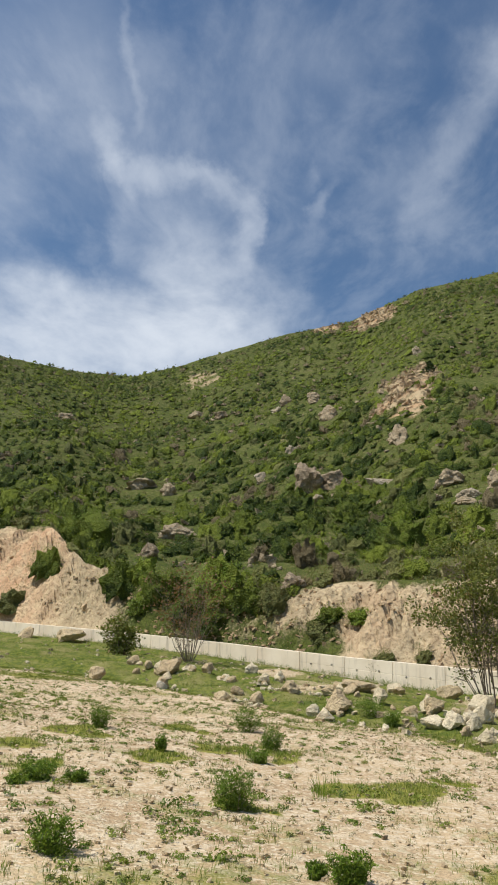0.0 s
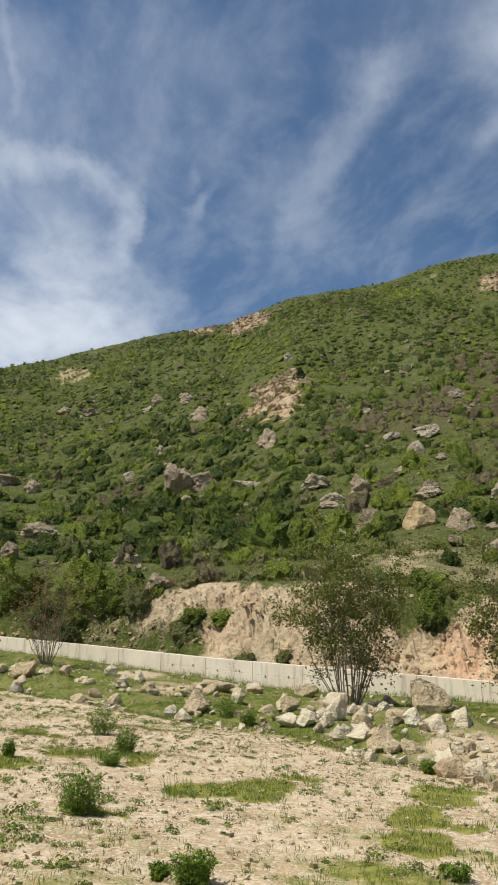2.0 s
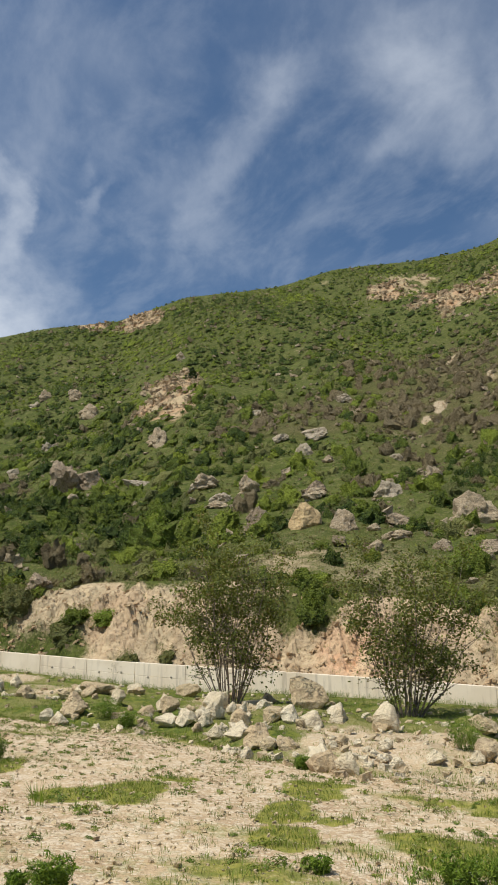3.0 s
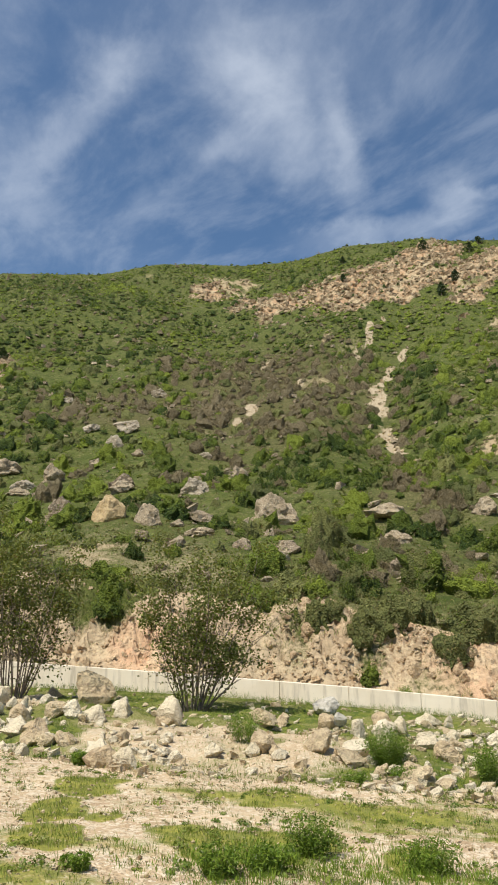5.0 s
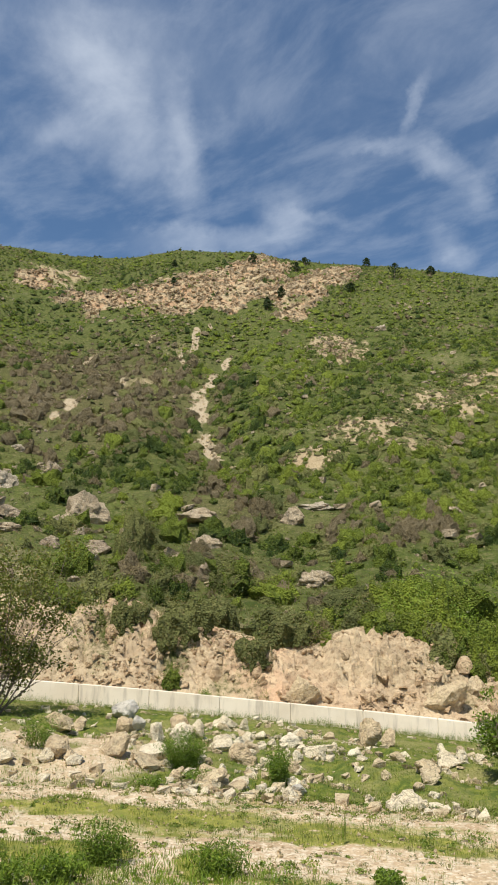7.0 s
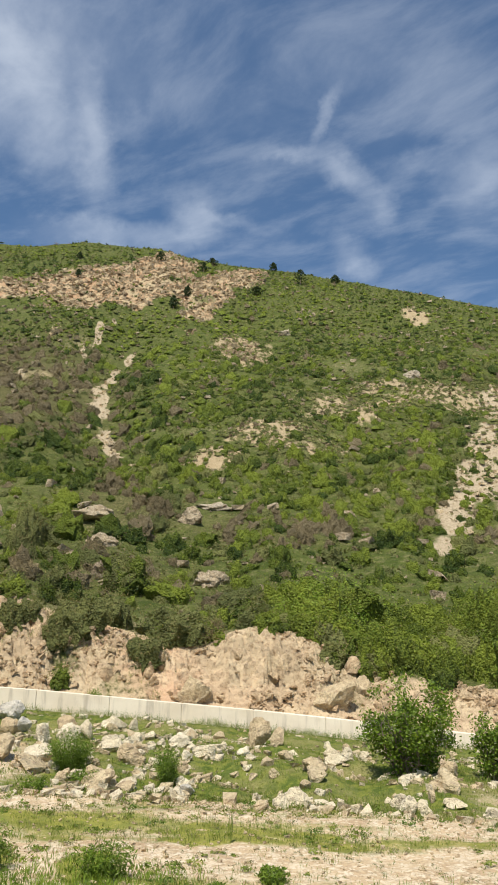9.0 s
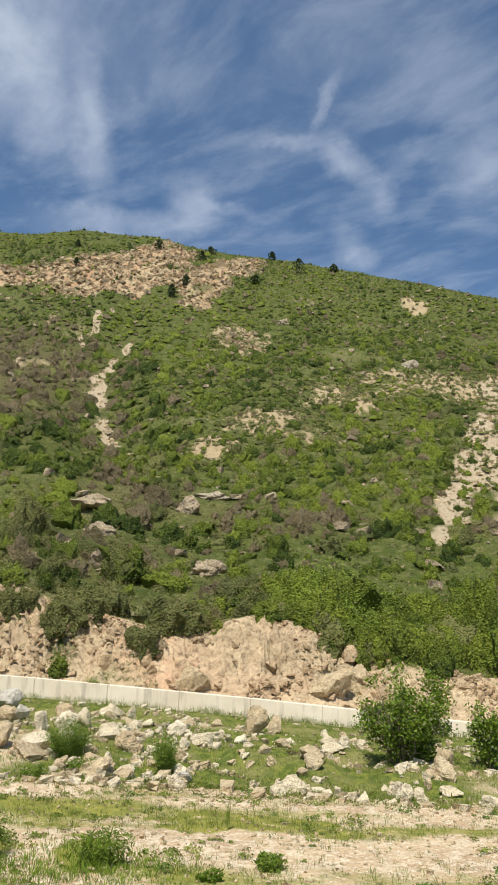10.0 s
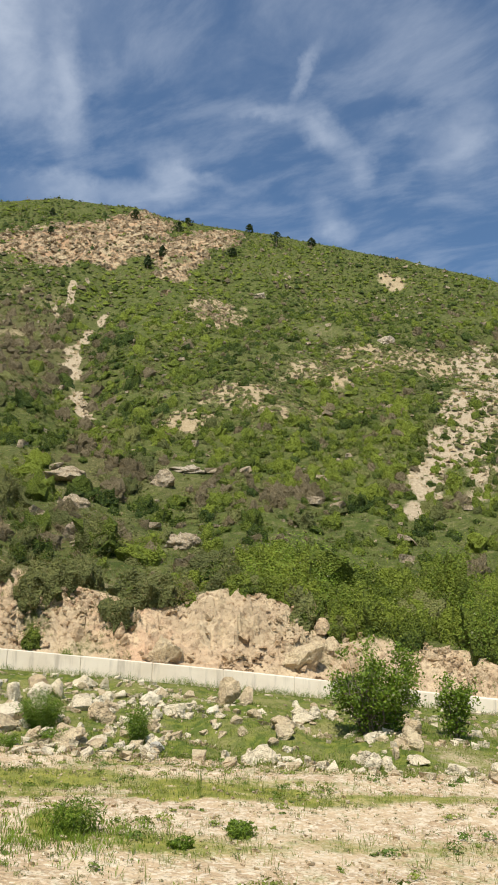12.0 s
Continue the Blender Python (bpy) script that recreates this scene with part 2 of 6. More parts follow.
def leaf_material(name, low, high, dry, glow, dry_share=0.15):
    m, n = material(name)
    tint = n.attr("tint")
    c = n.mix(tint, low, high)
    c = n.mix(n.ramp(n.island, 1.0 - dry_share, 1.0 - dry_share + 0.05), c, dry)
    c = n.mix(n.math("MULTIPLY", n.island, 0.22), c, (0.03, 0.05, 0.012))
    finish(n, c, 0.6, through_light=n.mix(tint, glow, (glow[0] * 1.4, glow[1] * 1.3, glow[2])), spec=0.25)
    return m


def mass_material(name, low, high, dry, fine=9.0):
    """close foliage seen as a mass: sprays of leaves a few centimetres across"""
    m, n = material(name)
    spray, leafy = n.noise(n.pos, fine * 0.4, 4, 0.65), n.noise(n.pos, fine * 1.7, 4, 0.7)
    cell = n.voronoi(n.pos, fine * 1.3)
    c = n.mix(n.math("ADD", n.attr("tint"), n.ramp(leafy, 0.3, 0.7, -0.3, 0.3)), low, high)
    c = n.mix(n.math("MULTIPLY", n.ramp(spray, 0.55, 0.7), 0.35), c, dry)
    h = n.math("SUBTRACT", n.math("ADD", n.math("MULTIPLY", leafy, 0.7), spray), n.math("MULTIPLY", cell, 0.8))
    finish(n, c, 0.75, h, 1.0, 0.22, spec=0.15)
    return m


def plain_material(name, a, b, scale, rough=0.85, bump=0.4):
    m, n = material(name)
    f = n.noise(n.pos, scale, 5, 0.65)
    c = n.mix(n.ramp(f, 0.35, 0.65), a, b)
    c = n.mix(n.math("MULTIPLY", n.rand, 0.35), c, b)
    finish(n, c, rough, n.noise(n.pos, scale * 4, 4), bump, 0.01)
    return m


def concrete_material():
    m, n = material("weathered_concrete")
    p = n.pos
    streak = n.noise(n.add("ShaderNodeMapping", 0, {"Vector": p, "Scale": (3.0, 3.0, 0.35)}), 1.6, 5, 0.6)
    blot, grain = n.noise(p, 0.8, 5, 0.6), n.noise(p, 26.0, 4, 0.6)
    c = n.mix(n.ramp(blot, 0.35, 0.68), (0.76, 0.665, 0.52), (0.66, 0.56, 0.42))
    c = n.mix(n.math("MULTIPLY", n.rand, 0.3), c, (0.78, 0.69, 0.555))
    c = n.mix(n.math("MULTIPLY", n.ramp(streak, 0.5, 0.72), 0.6), c, (0.36, 0.30, 0.23))
    c = n.mix(n.math("MULTIPLY", n.ramp(grain, 0.6, 0.75), 0.25), c, (0.33, 0.29, 0.24))
    finish(n, c, 0.9, n.math("ADD", grain, n.math("MULTIPLY", blot, 2.0)), 0.35, 0.012, spec=0.2)
    return m


M_GROUND = ground_material()
M_TAN = stone_material("ochre_stone", (0.62, 0.505, 0.31), (0.55, 0.42, 0.25), (0.29, 0.21, 0.13), 0.2)
M_PALE = stone_material("pale_limestone", (0.80, 0.705, 0.51), (0.68, 0.57, 0.375), (0.38, 0.31, 0.215), 0.15)
M_GREY = stone_material("grey_rock", (0.50, 0.405, 0.27), (0.41, 0.32, 0.20), (0.15, 0.115, 0.07), 0.75, 0.8, 0.3)
M_BROWN = stone_material("brown_rock", (0.42, 0.33, 0.22), (0.32, 0.245, 0.16), (0.12, 0.09, 0.06), 0.65, 0.8, 0.35)
M_SLAB = stone_material("blue_grey_stone", (0.66, 0.61, 0.51), (0.57, 0.52, 0.42), (0.36, 0.32, 0.25), 0.05)
M_ORANGE = stone_material("orange_sandstone", (0.60, 0.455, 0.24), (0.53, 0.385, 0.195), (0.30, 0.21, 0.11), 0.3, 0.6)
M_PALE_GREY = stone_material("pale_grey_rock", (0.54, 0.465, 0.35), (0.46, 0.385, 0.275), (0.19, 0.15, 0.10), 0.5, 0.8, 0.3)
M_CRAG = stone_material("crag_rock", (0.53, 0.43, 0.275), (0.49, 0.34, 0.205), (0.20, 0.155, 0.09), 0.2, 0.25, 0.0, 0.6)
M_CONCRETE = concrete_material()
M_JOINT = plain_material("grey_mortar", (0.60, 0.53, 0.41), (0.52, 0.45, 0.35), 6.0)
M_PIPE = plain_material("dark_pipe", (0.06, 0.055, 0.05), (0.035, 0.032, 0.03), 9.0)
M_BARK = plain_material("grey_brown_bark", (0.24, 0.19, 0.14), (0.13, 0.10, 0.075), 9.0)
M_TWIG = plain_material("bare_twigs", (0.27, 0.205, 0.10), (0.18, 0.14, 0.065), 3.0)
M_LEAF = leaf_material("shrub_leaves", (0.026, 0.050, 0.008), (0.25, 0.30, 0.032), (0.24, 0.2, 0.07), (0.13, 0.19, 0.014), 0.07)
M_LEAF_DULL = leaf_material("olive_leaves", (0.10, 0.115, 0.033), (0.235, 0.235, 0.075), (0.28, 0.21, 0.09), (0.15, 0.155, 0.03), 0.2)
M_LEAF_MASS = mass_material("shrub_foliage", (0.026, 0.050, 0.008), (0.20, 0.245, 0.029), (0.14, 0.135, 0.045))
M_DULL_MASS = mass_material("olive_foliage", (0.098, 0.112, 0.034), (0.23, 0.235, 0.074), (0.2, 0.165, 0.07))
M_TWIG_MASS = mass_material("bare_twig_thicket", (0.15, 0.122, 0.064), (0.26, 0.21, 0.118), (0.15, 0.145, 0.055), 13.0)
# pale high colour paints highlights on the leaves, dark low colour their shade
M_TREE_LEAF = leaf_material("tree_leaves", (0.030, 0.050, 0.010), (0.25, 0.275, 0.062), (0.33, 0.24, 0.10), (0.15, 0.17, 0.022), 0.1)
M_RED_LEAF = leaf_material("reddish_young_leaves", (0.15, 0.085, 0.045), (0.26, 0.16, 0.085), (0.13, 0.15, 0.04), (0.2, 0.11, 0.04), 0.35)
M_FRESH_LEAF = leaf_material("fresh_green_leaves", (0.075, 0.135, 0.012), (0.22, 0.30, 0.028), (0.3, 0.3, 0.16), (0.1, 0.19, 0.018), 0.06)
M_GRASS = leaf_material("grass_blades", (0.085, 0.15, 0.02), (0.23, 0.27, 0.04), (0.38, 0.31, 0.15), (0.15, 0.21, 0.025), 0.14)
M_JUNIPER = leaf_material("juniper_needles", (0.022, 0.042, 0.014), (0.05, 0.075, 0.022), (0.06, 0.06, 0.03), (0.03, 0.05, 0.012), 0.05)
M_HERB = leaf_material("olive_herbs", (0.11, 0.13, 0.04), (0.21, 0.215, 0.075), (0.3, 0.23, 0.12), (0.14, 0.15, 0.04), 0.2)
M_STRAW = leaf_material("dry_straw", (0.17, 0.14, 0.06), (0.32, 0.26, 0.13), (0.12, 0.13, 0.04), (0.2, 0.16, 0.07), 0.3)
M_CLOD = stone_material("earthen_clods", (0.57, 0.445, 0.275), (0.53, 0.37, 0.215), (0.27, 0.18, 0.10), 0.1, 1.0, 0.0, 0.3)


# ---- lie of the land: heights over the plan, bearing (degrees from +y towards +x) and distance from the viewpoint ----
EYE_Z = 1.6


def vnoise(x, y, seed=0):
    ix, iy = np.floor(x).astype(np.int64), np.floor(y).astype(np.int64)
    fx, fy = x - ix, y - iy

    def h(i, j):
        n = (i * 374761393 + j * 668265263 + seed * 974634541) & 0xFFFFFFFF
        n = ((n ^ (n >> 13)) * 1274126177) & 0xFFFFFFFF
        return ((n ^ (n >> 16)) & 0xFFFF) / 65535.0

    u, v = fx * fx * fx * (fx * (fx * 6 - 15) + 10), fy * fy * fy * (fy * (fy * 6 - 15) + 10)
    a, b, c, d = h(ix, iy), h(ix + 1, iy), h(ix, iy + 1), h(ix + 1, iy + 1)
    return (a + (b - a) * u + (c - a) * v + (a - b - c + d) * u * v) * 2 - 1


def fbm(x, y, octaves=4, seed=0, gain=0.5):
    total, amp = 0.0, 1.0
    for o in range(octaves):
        c, s = math.cos(0.7 * o + 0.3), math.sin(0.7 * o + 0.3)
        total = total + amp * vnoise((x * c - y * s) * 2 ** o + 17.3 * o, (x * s + y * c) * 2 ** o - 9.1 * o, seed + o)
        amp *= gain
    return total


def cells(x, y, seed=0):
    """broken ground: a height of its own for each irregular block, and the distance to its edge"""
    ix, iy = np.floor(x).astype(np.int64), np.floor(y).astype(np.int64)
    best, second, tone = np.full(np.shape(x), 9.0), np.full(np.shape(x), 9.0), np.zeros(np.shape(x))
    for dx in (-1, 0, 1):
        for dy in (-1, 0, 1):
            i, j = ix + dx, iy + dy
            n = (i * 374761393 + j * 668265263 + seed * 974634541) & 0xFFFFFFFF
            n = ((n ^ (n >> 13)) * 1274126177) & 0xFFFFFFFF
            n = n ^ (n >> 16)
            a, b, c = (n & 0x3FF) / 1023.0, ((n >> 10) & 0x3FF) / 1023.0, ((n >> 20) & 0x3FF) / 1023.0
            d = np.hypot(i + a - x, j + b - y)
            near = d < best
            second = np.where(near, best, np.minimum(second, d))
            tone = np.where(near, c, tone)
            best = np.where(near, d, best)
    return tone, second - best


def smooth(a, b, x):
    t = np.clip((x - a) / (b - a), 0, 1)
    return t * t * (3 - 2 * t)


# the concrete wall runs along this line and falls gently to the right
WALL = np.array([(-62, 84), (-40, 65.5), (-13, 43), (3.6, 29.8), (11, 22.9), (17, 17), (20.3, 12.4), (22.6, 8.0), (25.2, 1.5), (28, -7), (31, -18)], float)
_k = np.concatenate([[0], np.cumsum(np.hypot(*np.diff(WALL, axis=0).T))])
_s = np.linspace(0, _k[-1], 400)
WALL_X, WALL_Y = np.interp(_s, _k, WALL[:, 0]), np.interp(_s, _k, WALL[:, 1])
for _ in range(60):
    WALL_X[1:-1] = (WALL_X[:-2] + 2 * WALL_X[1:-1] + WALL_X[2:]) / 4
    WALL_Y[1:-1] = (WALL_Y[:-2] + 2 * WALL_Y[1:-1] + WALL_Y[2:]) / 4
WALL_TH, WALL_R = np.degrees(np.arctan2(WALL_X, WALL_Y)), np.hypot(WALL_X, WALL_Y)


def table(th, *pairs):
    return np.interp(th, pairs[0::2], pairs[1::2])


def wall_dist(th):
    return np.interp(th, WALL_TH, WALL_R)


def wall_top(th):
    e = table(th, -36, 2.6, -17.4, 1.98, -9.7, 1.55, -2.5, 1.02, 7.2, 0.18, 13, -0.21, 22, -0.79, 31.6, -1.46, 40.7, -2.08, 47.6, -2.65, 54, -3.1, 61, -3.66, 70.7, -4.4, 90, -5.2)
    return EYE_Z + wall_dist(th) * np.tan(np.radians(e))


def wall_foot(th):
    e = table(th, -36, 1.9, -17.4, 1.25, -10.5, 0.76, -3.3, 0.1, 7.1, -1.2, 13, -1.95, 19, -2.12, 24.7, -2.38, 30.4, -2.69, 40.7, -3.36, 48, -3.9, 61, -4.86, 69, -5.25, 90, -6.5)
    return EYE_Z + wall_dist(th) * np.tan(np.radians(e))


def verge(th):
    """where the gravel flat ends and the stony verge begins"""
    return table(th, -180, 40, -40, 36, -20, 30, -11, 26.6, -4, 21.8, 5, 17.4, 12, 16.0, 19, 12.9, 27, 11.6, 45, 11.4, 60, 11.3, 70, 11.6, 90, 14, 120, 30, 180, 40)


def flat_z(x, y):
    k = np.minimum(1, 32 / np.maximum(np.hypot(x, y), 1e-6))
    return 0.1 + 0.02 * y * k - 0.045 * x * k


def bank_rim(th):
    """distance and height of the upper rim of the cut bank"""
    e = table(th, -40, 7, -20, 8.3, -14.7, 8.7, -12, 6.2, -6, 4.2, 3, 4.8, 7, 5.5, 14, 5.7, 22, 5.2, 28, 4.5, 34, 3.5, 37.6, 4.5, 41, 3.0, 44, 2.4, 48.5, 1.3, 52, 1.9, 55.5, 2.7, 59, 1.6, 62, -0.3, 66, -0.6, 70, -1.4, 90, -2)
    t, r0, z0 = np.tan(np.radians(e)), wall_dist(th) + 0.6, wall_top(th) - 0.12
    r = (EYE_Z - z0 + 0.92 * r0) / (0.92 - t)
    return r, EYE_Z + r * t


def crest(th):
    """distance and height of the skyline ridge"""
    e = table(th, -60, 15, -30, 20.6, -19.5, 20.3, -14.5, 20.0, -9.4, 19.95, -6, 20.9, -2.2, 22.2, 2.6, 23.5, 7.5, 24.35, 12.7, 26.3, 17.5, 26.8, 20, 27.0, 24.6, 28.1, 28, 28.3, 32, 28.2, 35.5, 28.5, 40, 29.4, 45.7, 29.6, 51, 28.8, 57, 28.15, 62.5, 27.3, 67.7, 26.1, 72.7, 24.6, 82, 21, 100, 12)
    r = table(th, -60, 220, -20, 190, 0, 210, 15, 195, 30, 210, 45, 205, 60, 180, 75, 150, 100, 150)
    return r, EYE_Z + r * np.tan(np.radians(e))


def patches(th, r, rows):
    """how far a place lies inside one of the patches (bearing, distance, half width, half depth, weight)"""
    best = np.zeros(np.broadcast(th, r).shape)
    for a, d, wa, wd, k in rows:
        q = np.sqrt(((th - a) / wa) ** 2 + ((r - d) / wd) ** 2)
        best = np.maximum(best, k * (1 - smooth(0.35, 1.25, q)))
    return best


BARE = [(52.63, 129.3, 2.6, 8.7, 1.0), (50.76, 73.0, 2.73, 2.5, 1.0), (55.43, 80.8, 4.0, 5.6, 0.81), (60.62, 93.1, 4.55, 6.4, 0.81), (64.92, 98.8, 4.57, 6.9, 0.94), (69.09, 100.3, 3.55, 7.5, 1.0), (58.89, 76.2, 5.47, 4.6, 0.54), (66.85, 151.8, 1.32, 4.9, 0.81), (-4.13, 184.3, 1.6, 8.4, 0.9), (30.9, 188, 2.0, 10, 0.7), (38.5, 137, 0.6, 2.5, 1.0), (6.8, 59, 1.7, 3, 0.6), (21.8, 36, 2.6, 5, 0.4)]
SCREE = [(72.89, 99.2, 2.56, 11.3, 0.9), (72.16, 79.3, 2.52, 9.2, 1), (70.68, 69.4, 2.34, 6.8, 0.9), (72.84, 70.1, 1.95, 7.0, 0.7), (68.89, 60.6, 1.99, 4.5, 0.7), (67.75, 53.7, 1.42, 3.6, 0.55), (72.74, 59.9, 1.99, 6.0, 0.45), (76.5, 80, 3.9, 24, 0.8), (42.7, 142, 0.3, 4, 0.6), (41.6, 134, 0.4, 7, 0.8), (40.7, 126, 0.35, 5, 0.6), (36.1, 107, 0.35, 4, 0.8), (32.3, 95, 0.7, 4, 0.8), (31.4, 91, 0.5, 3, 0.8), (33.6, 126, 0.5, 3, 0.6)]
CRAG = [(11.9, 119, 2.9, 17, 0.95), (9.4, 193, 2.2, 12, 1.0), (5.6, 203, 1.5, 8, 0.9), (41.5, 168, 8.7, 20, 1.0), (46.0, 180, 3.6, 20, 1.0), (34.2, 170, 3.6, 12, 0.85), (49.5, 160, 2.6, 20, 0.9), (52.2, 176, 2.6, 12, 0.85), (29.2, 182, 2.2, 11, 0.75)]
DRY = [(21.73, 90.1, 8.29, 2.6, 1.0), (34.76, 101.6, 7.49, 21.2, 0.85), (57, 34, 12, 7, 0.2), (34.4, 105, 10.5, 36, 1.0), (22.8, 99, 6.0, 12, 0.9), (44.2, 56, 6.3, 6, 0.8), (54.3, 53, 8.3, 6, 0.5), (43.7, 41, 4.9, 7, 0.6), (1, 80, 3, 8, 0.5)]
BARE_RIM = [(53.8, 27, 1.8, 3, 1.0), (39, 28, 1.6, 3, 1.0), (8, 32, 4, 3, 1.0), (15, 30, 3, 3, 0.8)]
OPEN = [(24, 35, 13, 11, 1.0), (6, 38, 8, 6, 0.6), (44, 30, 5, 4, 0.6)]
RUDDY = [(25.6, 25.8, 3.0, 2.6, 0.75), (-16.5, 46, 4.5, 6, 0.7), (8.5, 32, 3.0, 2.0, 0.35), (48, 25.5, 3.0, 2.0, 0.35), (44.5, 27.5, 2.0, 1.5, 0.5)]
TUFTY = [(10, 29.5, 3.5, 1.2, 1.0), (4, 31.5, 3, 1.6, 1.0), (22, 29, 4.5, 1.4, 1.0), (41.5, 26, 1.5, 1.2, 0.8), (16, 27.5, 1.5, 0.8, 0.6)]
TURF = [(9.34, 9.5, 4.42, 1.0, 1.0), (-5.67, 10.4, 2.31, 0.85, 1.0), (-1.44, 11.8, 2.72, 1.0, 1.0), (-14.97, 11.3, 2.3, 0.6, 1.0), (-4.22, 14.1, 1.88, 0.95, 1.0), (-11.71, 12.8, 2.3, 0.7, 1.0), (2.47, 11.5, 1.76, 0.65, 1.0), (0.6, 8.0, 2.11, 0.3, 1.0), (-13.89, 9.1, 1.43, 0.65, 1.0), (14.51, 10.8, 1.43, 0.45, 1.0), (24.38, 10.2, 2.32, 0.8, 0.9), (20.76, 8.5, 2.62, 0.8, 0.9), (21.59, 7.5, 2.63, 0.3, 0.9), (26.52, 12.1, 3.78, 0.4, 0.9), (23.6, 10.1, 2.44, 0.9, 0.9), (36.16, 10.0, 3.16, 0.65, 0.9), (24.16, 8.3, 2.2, 0.4, 0.9), (34.56, 7.5, 8.09, 0.75, 0.9), (51.57, 9.1, 2.33, 0.25, 0.9), (51.89, 9.2, 5.52, 0.25, 0.72), (36.52, 10.1, 1.9, 0.2, 0.72), (57.05, 9.4, 5.52, 0.3, 0.72), (45.89, 7.3, 3.21, 0.75, 0.72), (49.73, 8.9, 2.55, 0.15, 0.72)]


def chute_offset(th, r):
    """sideways distance, in metres, from the scree gully that runs down the slope"""
    c = table(r, 60, 46.5, 74, 45.0, 82, 42.9, 90, 42.7, 98, 42.2, 105, 42.0, 113, 43.0, 128, 44.3, 160, 45.6)
    return np.radians(th - c) * r


def height(th, r):
    th, r = np.broadcast_arrays(np.asarray(th, float), np.asarray(r, float))
    x, y = r * np.sin(np.radians(th)), r * np.cos(np.radians(th))
    ahead = smooth(-130, -70, th) * (1 - smooth(100, 140, th))
    rv, rw, (rt, zt), (rc, zc) = verge(th), wall_dist(th), bank_rim(th), crest(th)
    flat = flat_z(x, y) + 0.03 * fbm(x * 0.5, y * 0.5, 3, 5) + 0.014 * fbm(x * 2.4, y * 2.4, 3, 9)
    # wheel ruts that run along the flat, parallel to the wall
    across = 0.69 * x + 0.72 * y
    flat = flat - 0.02 * np.exp(-((across - 9.3 + 0.25 * fbm(x * .2, y * .2, 2, 3)) / 0.25) ** 2) - 0.02 * np.exp(-((across - 10.6) / 0.25) ** 2)
    s = np.clip((r - rv) / np.maximum(rw - rv, 1), 0, 1)
    zv = flat_z(rv * np.sin(np.radians(th)), rv * np.cos(np.radians(th)))
    rough = smooth(0, 0.12, s) * (1 - smooth(0.85, 1, s))
    berm = zv + (wall_foot(th) - zv) * s + rough * (0.16 * np.sin(np.pi * np.minimum(1, s * 1.6)) + 0.12 * fbm(x * 0.9, y * 0.9, 4, 21))
    z = np.where(r < rv, flat, berm)
    z = np.where((r < rv + 1.0) & (r >= rv), flat + (berm - flat) * smooth(0, 1.0, r - rv), z)
    # cut bank behind the wall
    r0, z0 = rw + 0.55, wall_top(th) - 0.14
    q = np.clip((r - r0) / np.maximum(rt - r0, 0.5), 0, 1)
    arc = np.radians(th) * 28
    body = np.minimum(1, (rt - r0) / 4) * np.sin(np.pi * np.clip(q, 0, 1)) ** 0.7
    bank = z0 + (zt - z0) * (q + 0.16 * np.sin(np.pi * q)) + body * (0.42 * fbm(arc * 0.55, r * 0.5, 5, 31, 0.6) - 0.18 * np.abs(fbm(arc * 1.1, r * 0.22, 4, 37, 0.6)) + 0.27 * fbm(arc * 2.6, r * 2.2, 5, 39, 0.66) - 0.12 * np.abs(fbm(arc * 5, r * 3, 3, 43)))
    up = r * 1.35
    t1, e1 = cells(arc / 0.62 + 0.5 * fbm(arc, up, 2, 63), up / 0.5, 3)
    t2, e2 = cells(arc / 0.24, up / 0.2, 5)
    stony = smooth(-0.35, 0.25, fbm(arc * 0.25, up * 0.3, 3, 67)) * (0.35 + 0.65 * np.maximum(smooth(24, 40, th), 1 - smooth(-14, -8, th))) * np.minimum(1, body * 1.4)
    bank = bank + stony * (0.3 * (t1 ** 2 - 0.3) * smooth(0, 0.2, e1) + 0.15 * (t2 ** 2 - 0.3) * smooth(0, 0.25, e2) - 0.45 * (1 - smooth(0.06, 0.12, t1)) * smooth(0, 0.12, e1))
    z = np.where(r > rw + 0.22, bank, z)
    # hillside above it
    p = np.clip((r - rt) / np.maximum(rc - rt, 1), 0, None)
    hill = zt + (zc - zt) * np.minimum(p, 1) ** 1.35 - np.maximum(r - rc, 0) * 0.22
    lump = smooth(0, 0.12, p) * (1 - 0.8 * smooth(0.75, 0.97, p))
    hill = hill + lump * (2.2 * fbm(x / 34, y / 34, 3, 41) + 0.5 * fbm(x / 7, y / 7, 3, 47)) + smooth(0, 0.03, p) * 0.12 * fbm(x / 1.8, y / 1.8, 3, 53)
    # crags and bare ground are broken and uneven
    rocky = patches(th, r, CRAG)
    c1, d1 = cells(x / 3.4 + 0.4 * fbm(x / 5, y / 5, 2, 73), y / 2.6, 7)
    c2, d2 = cells(x / 1.3, y / 1.1, 9)
    hill = hill + rocky * (1.5 * (c1 - 0.4) * smooth(0, 0.2, d1) + 0.6 * (c2 - 0.4)) * (1 - smooth(0.93, 1.0, p))
    hill = hill + patches(th, r, BARE + SCREE) * 0.35 * (c2 - 0.4) * smooth(0, 0.2, d2)
    g = chute_offset(th, r)
    hill = hill - lump * 2.6 * np.exp(-(g / 6.0) ** 2) * smooth(60, 85, r) * (1 - smooth(135, 165, r))
    hill = np.maximum(hill, np.where(r > rc, 25.0, -1e9))
    z = np.where(r > rt, hill, z)
    away = flat_z(x, y) + 0.05 * fbm(x * 0.3, y * 0.3, 3, 61)
    return np.where(r < 3, flat, away + (z - away) * ahead)


def place(th, r, sink=0.0):
    """the point of the ground at that bearing and distance"""
    return Vector((r * math.sin(math.radians(th)), r * math.cos(math.radians(th)), float(height(th, r)) - sink))
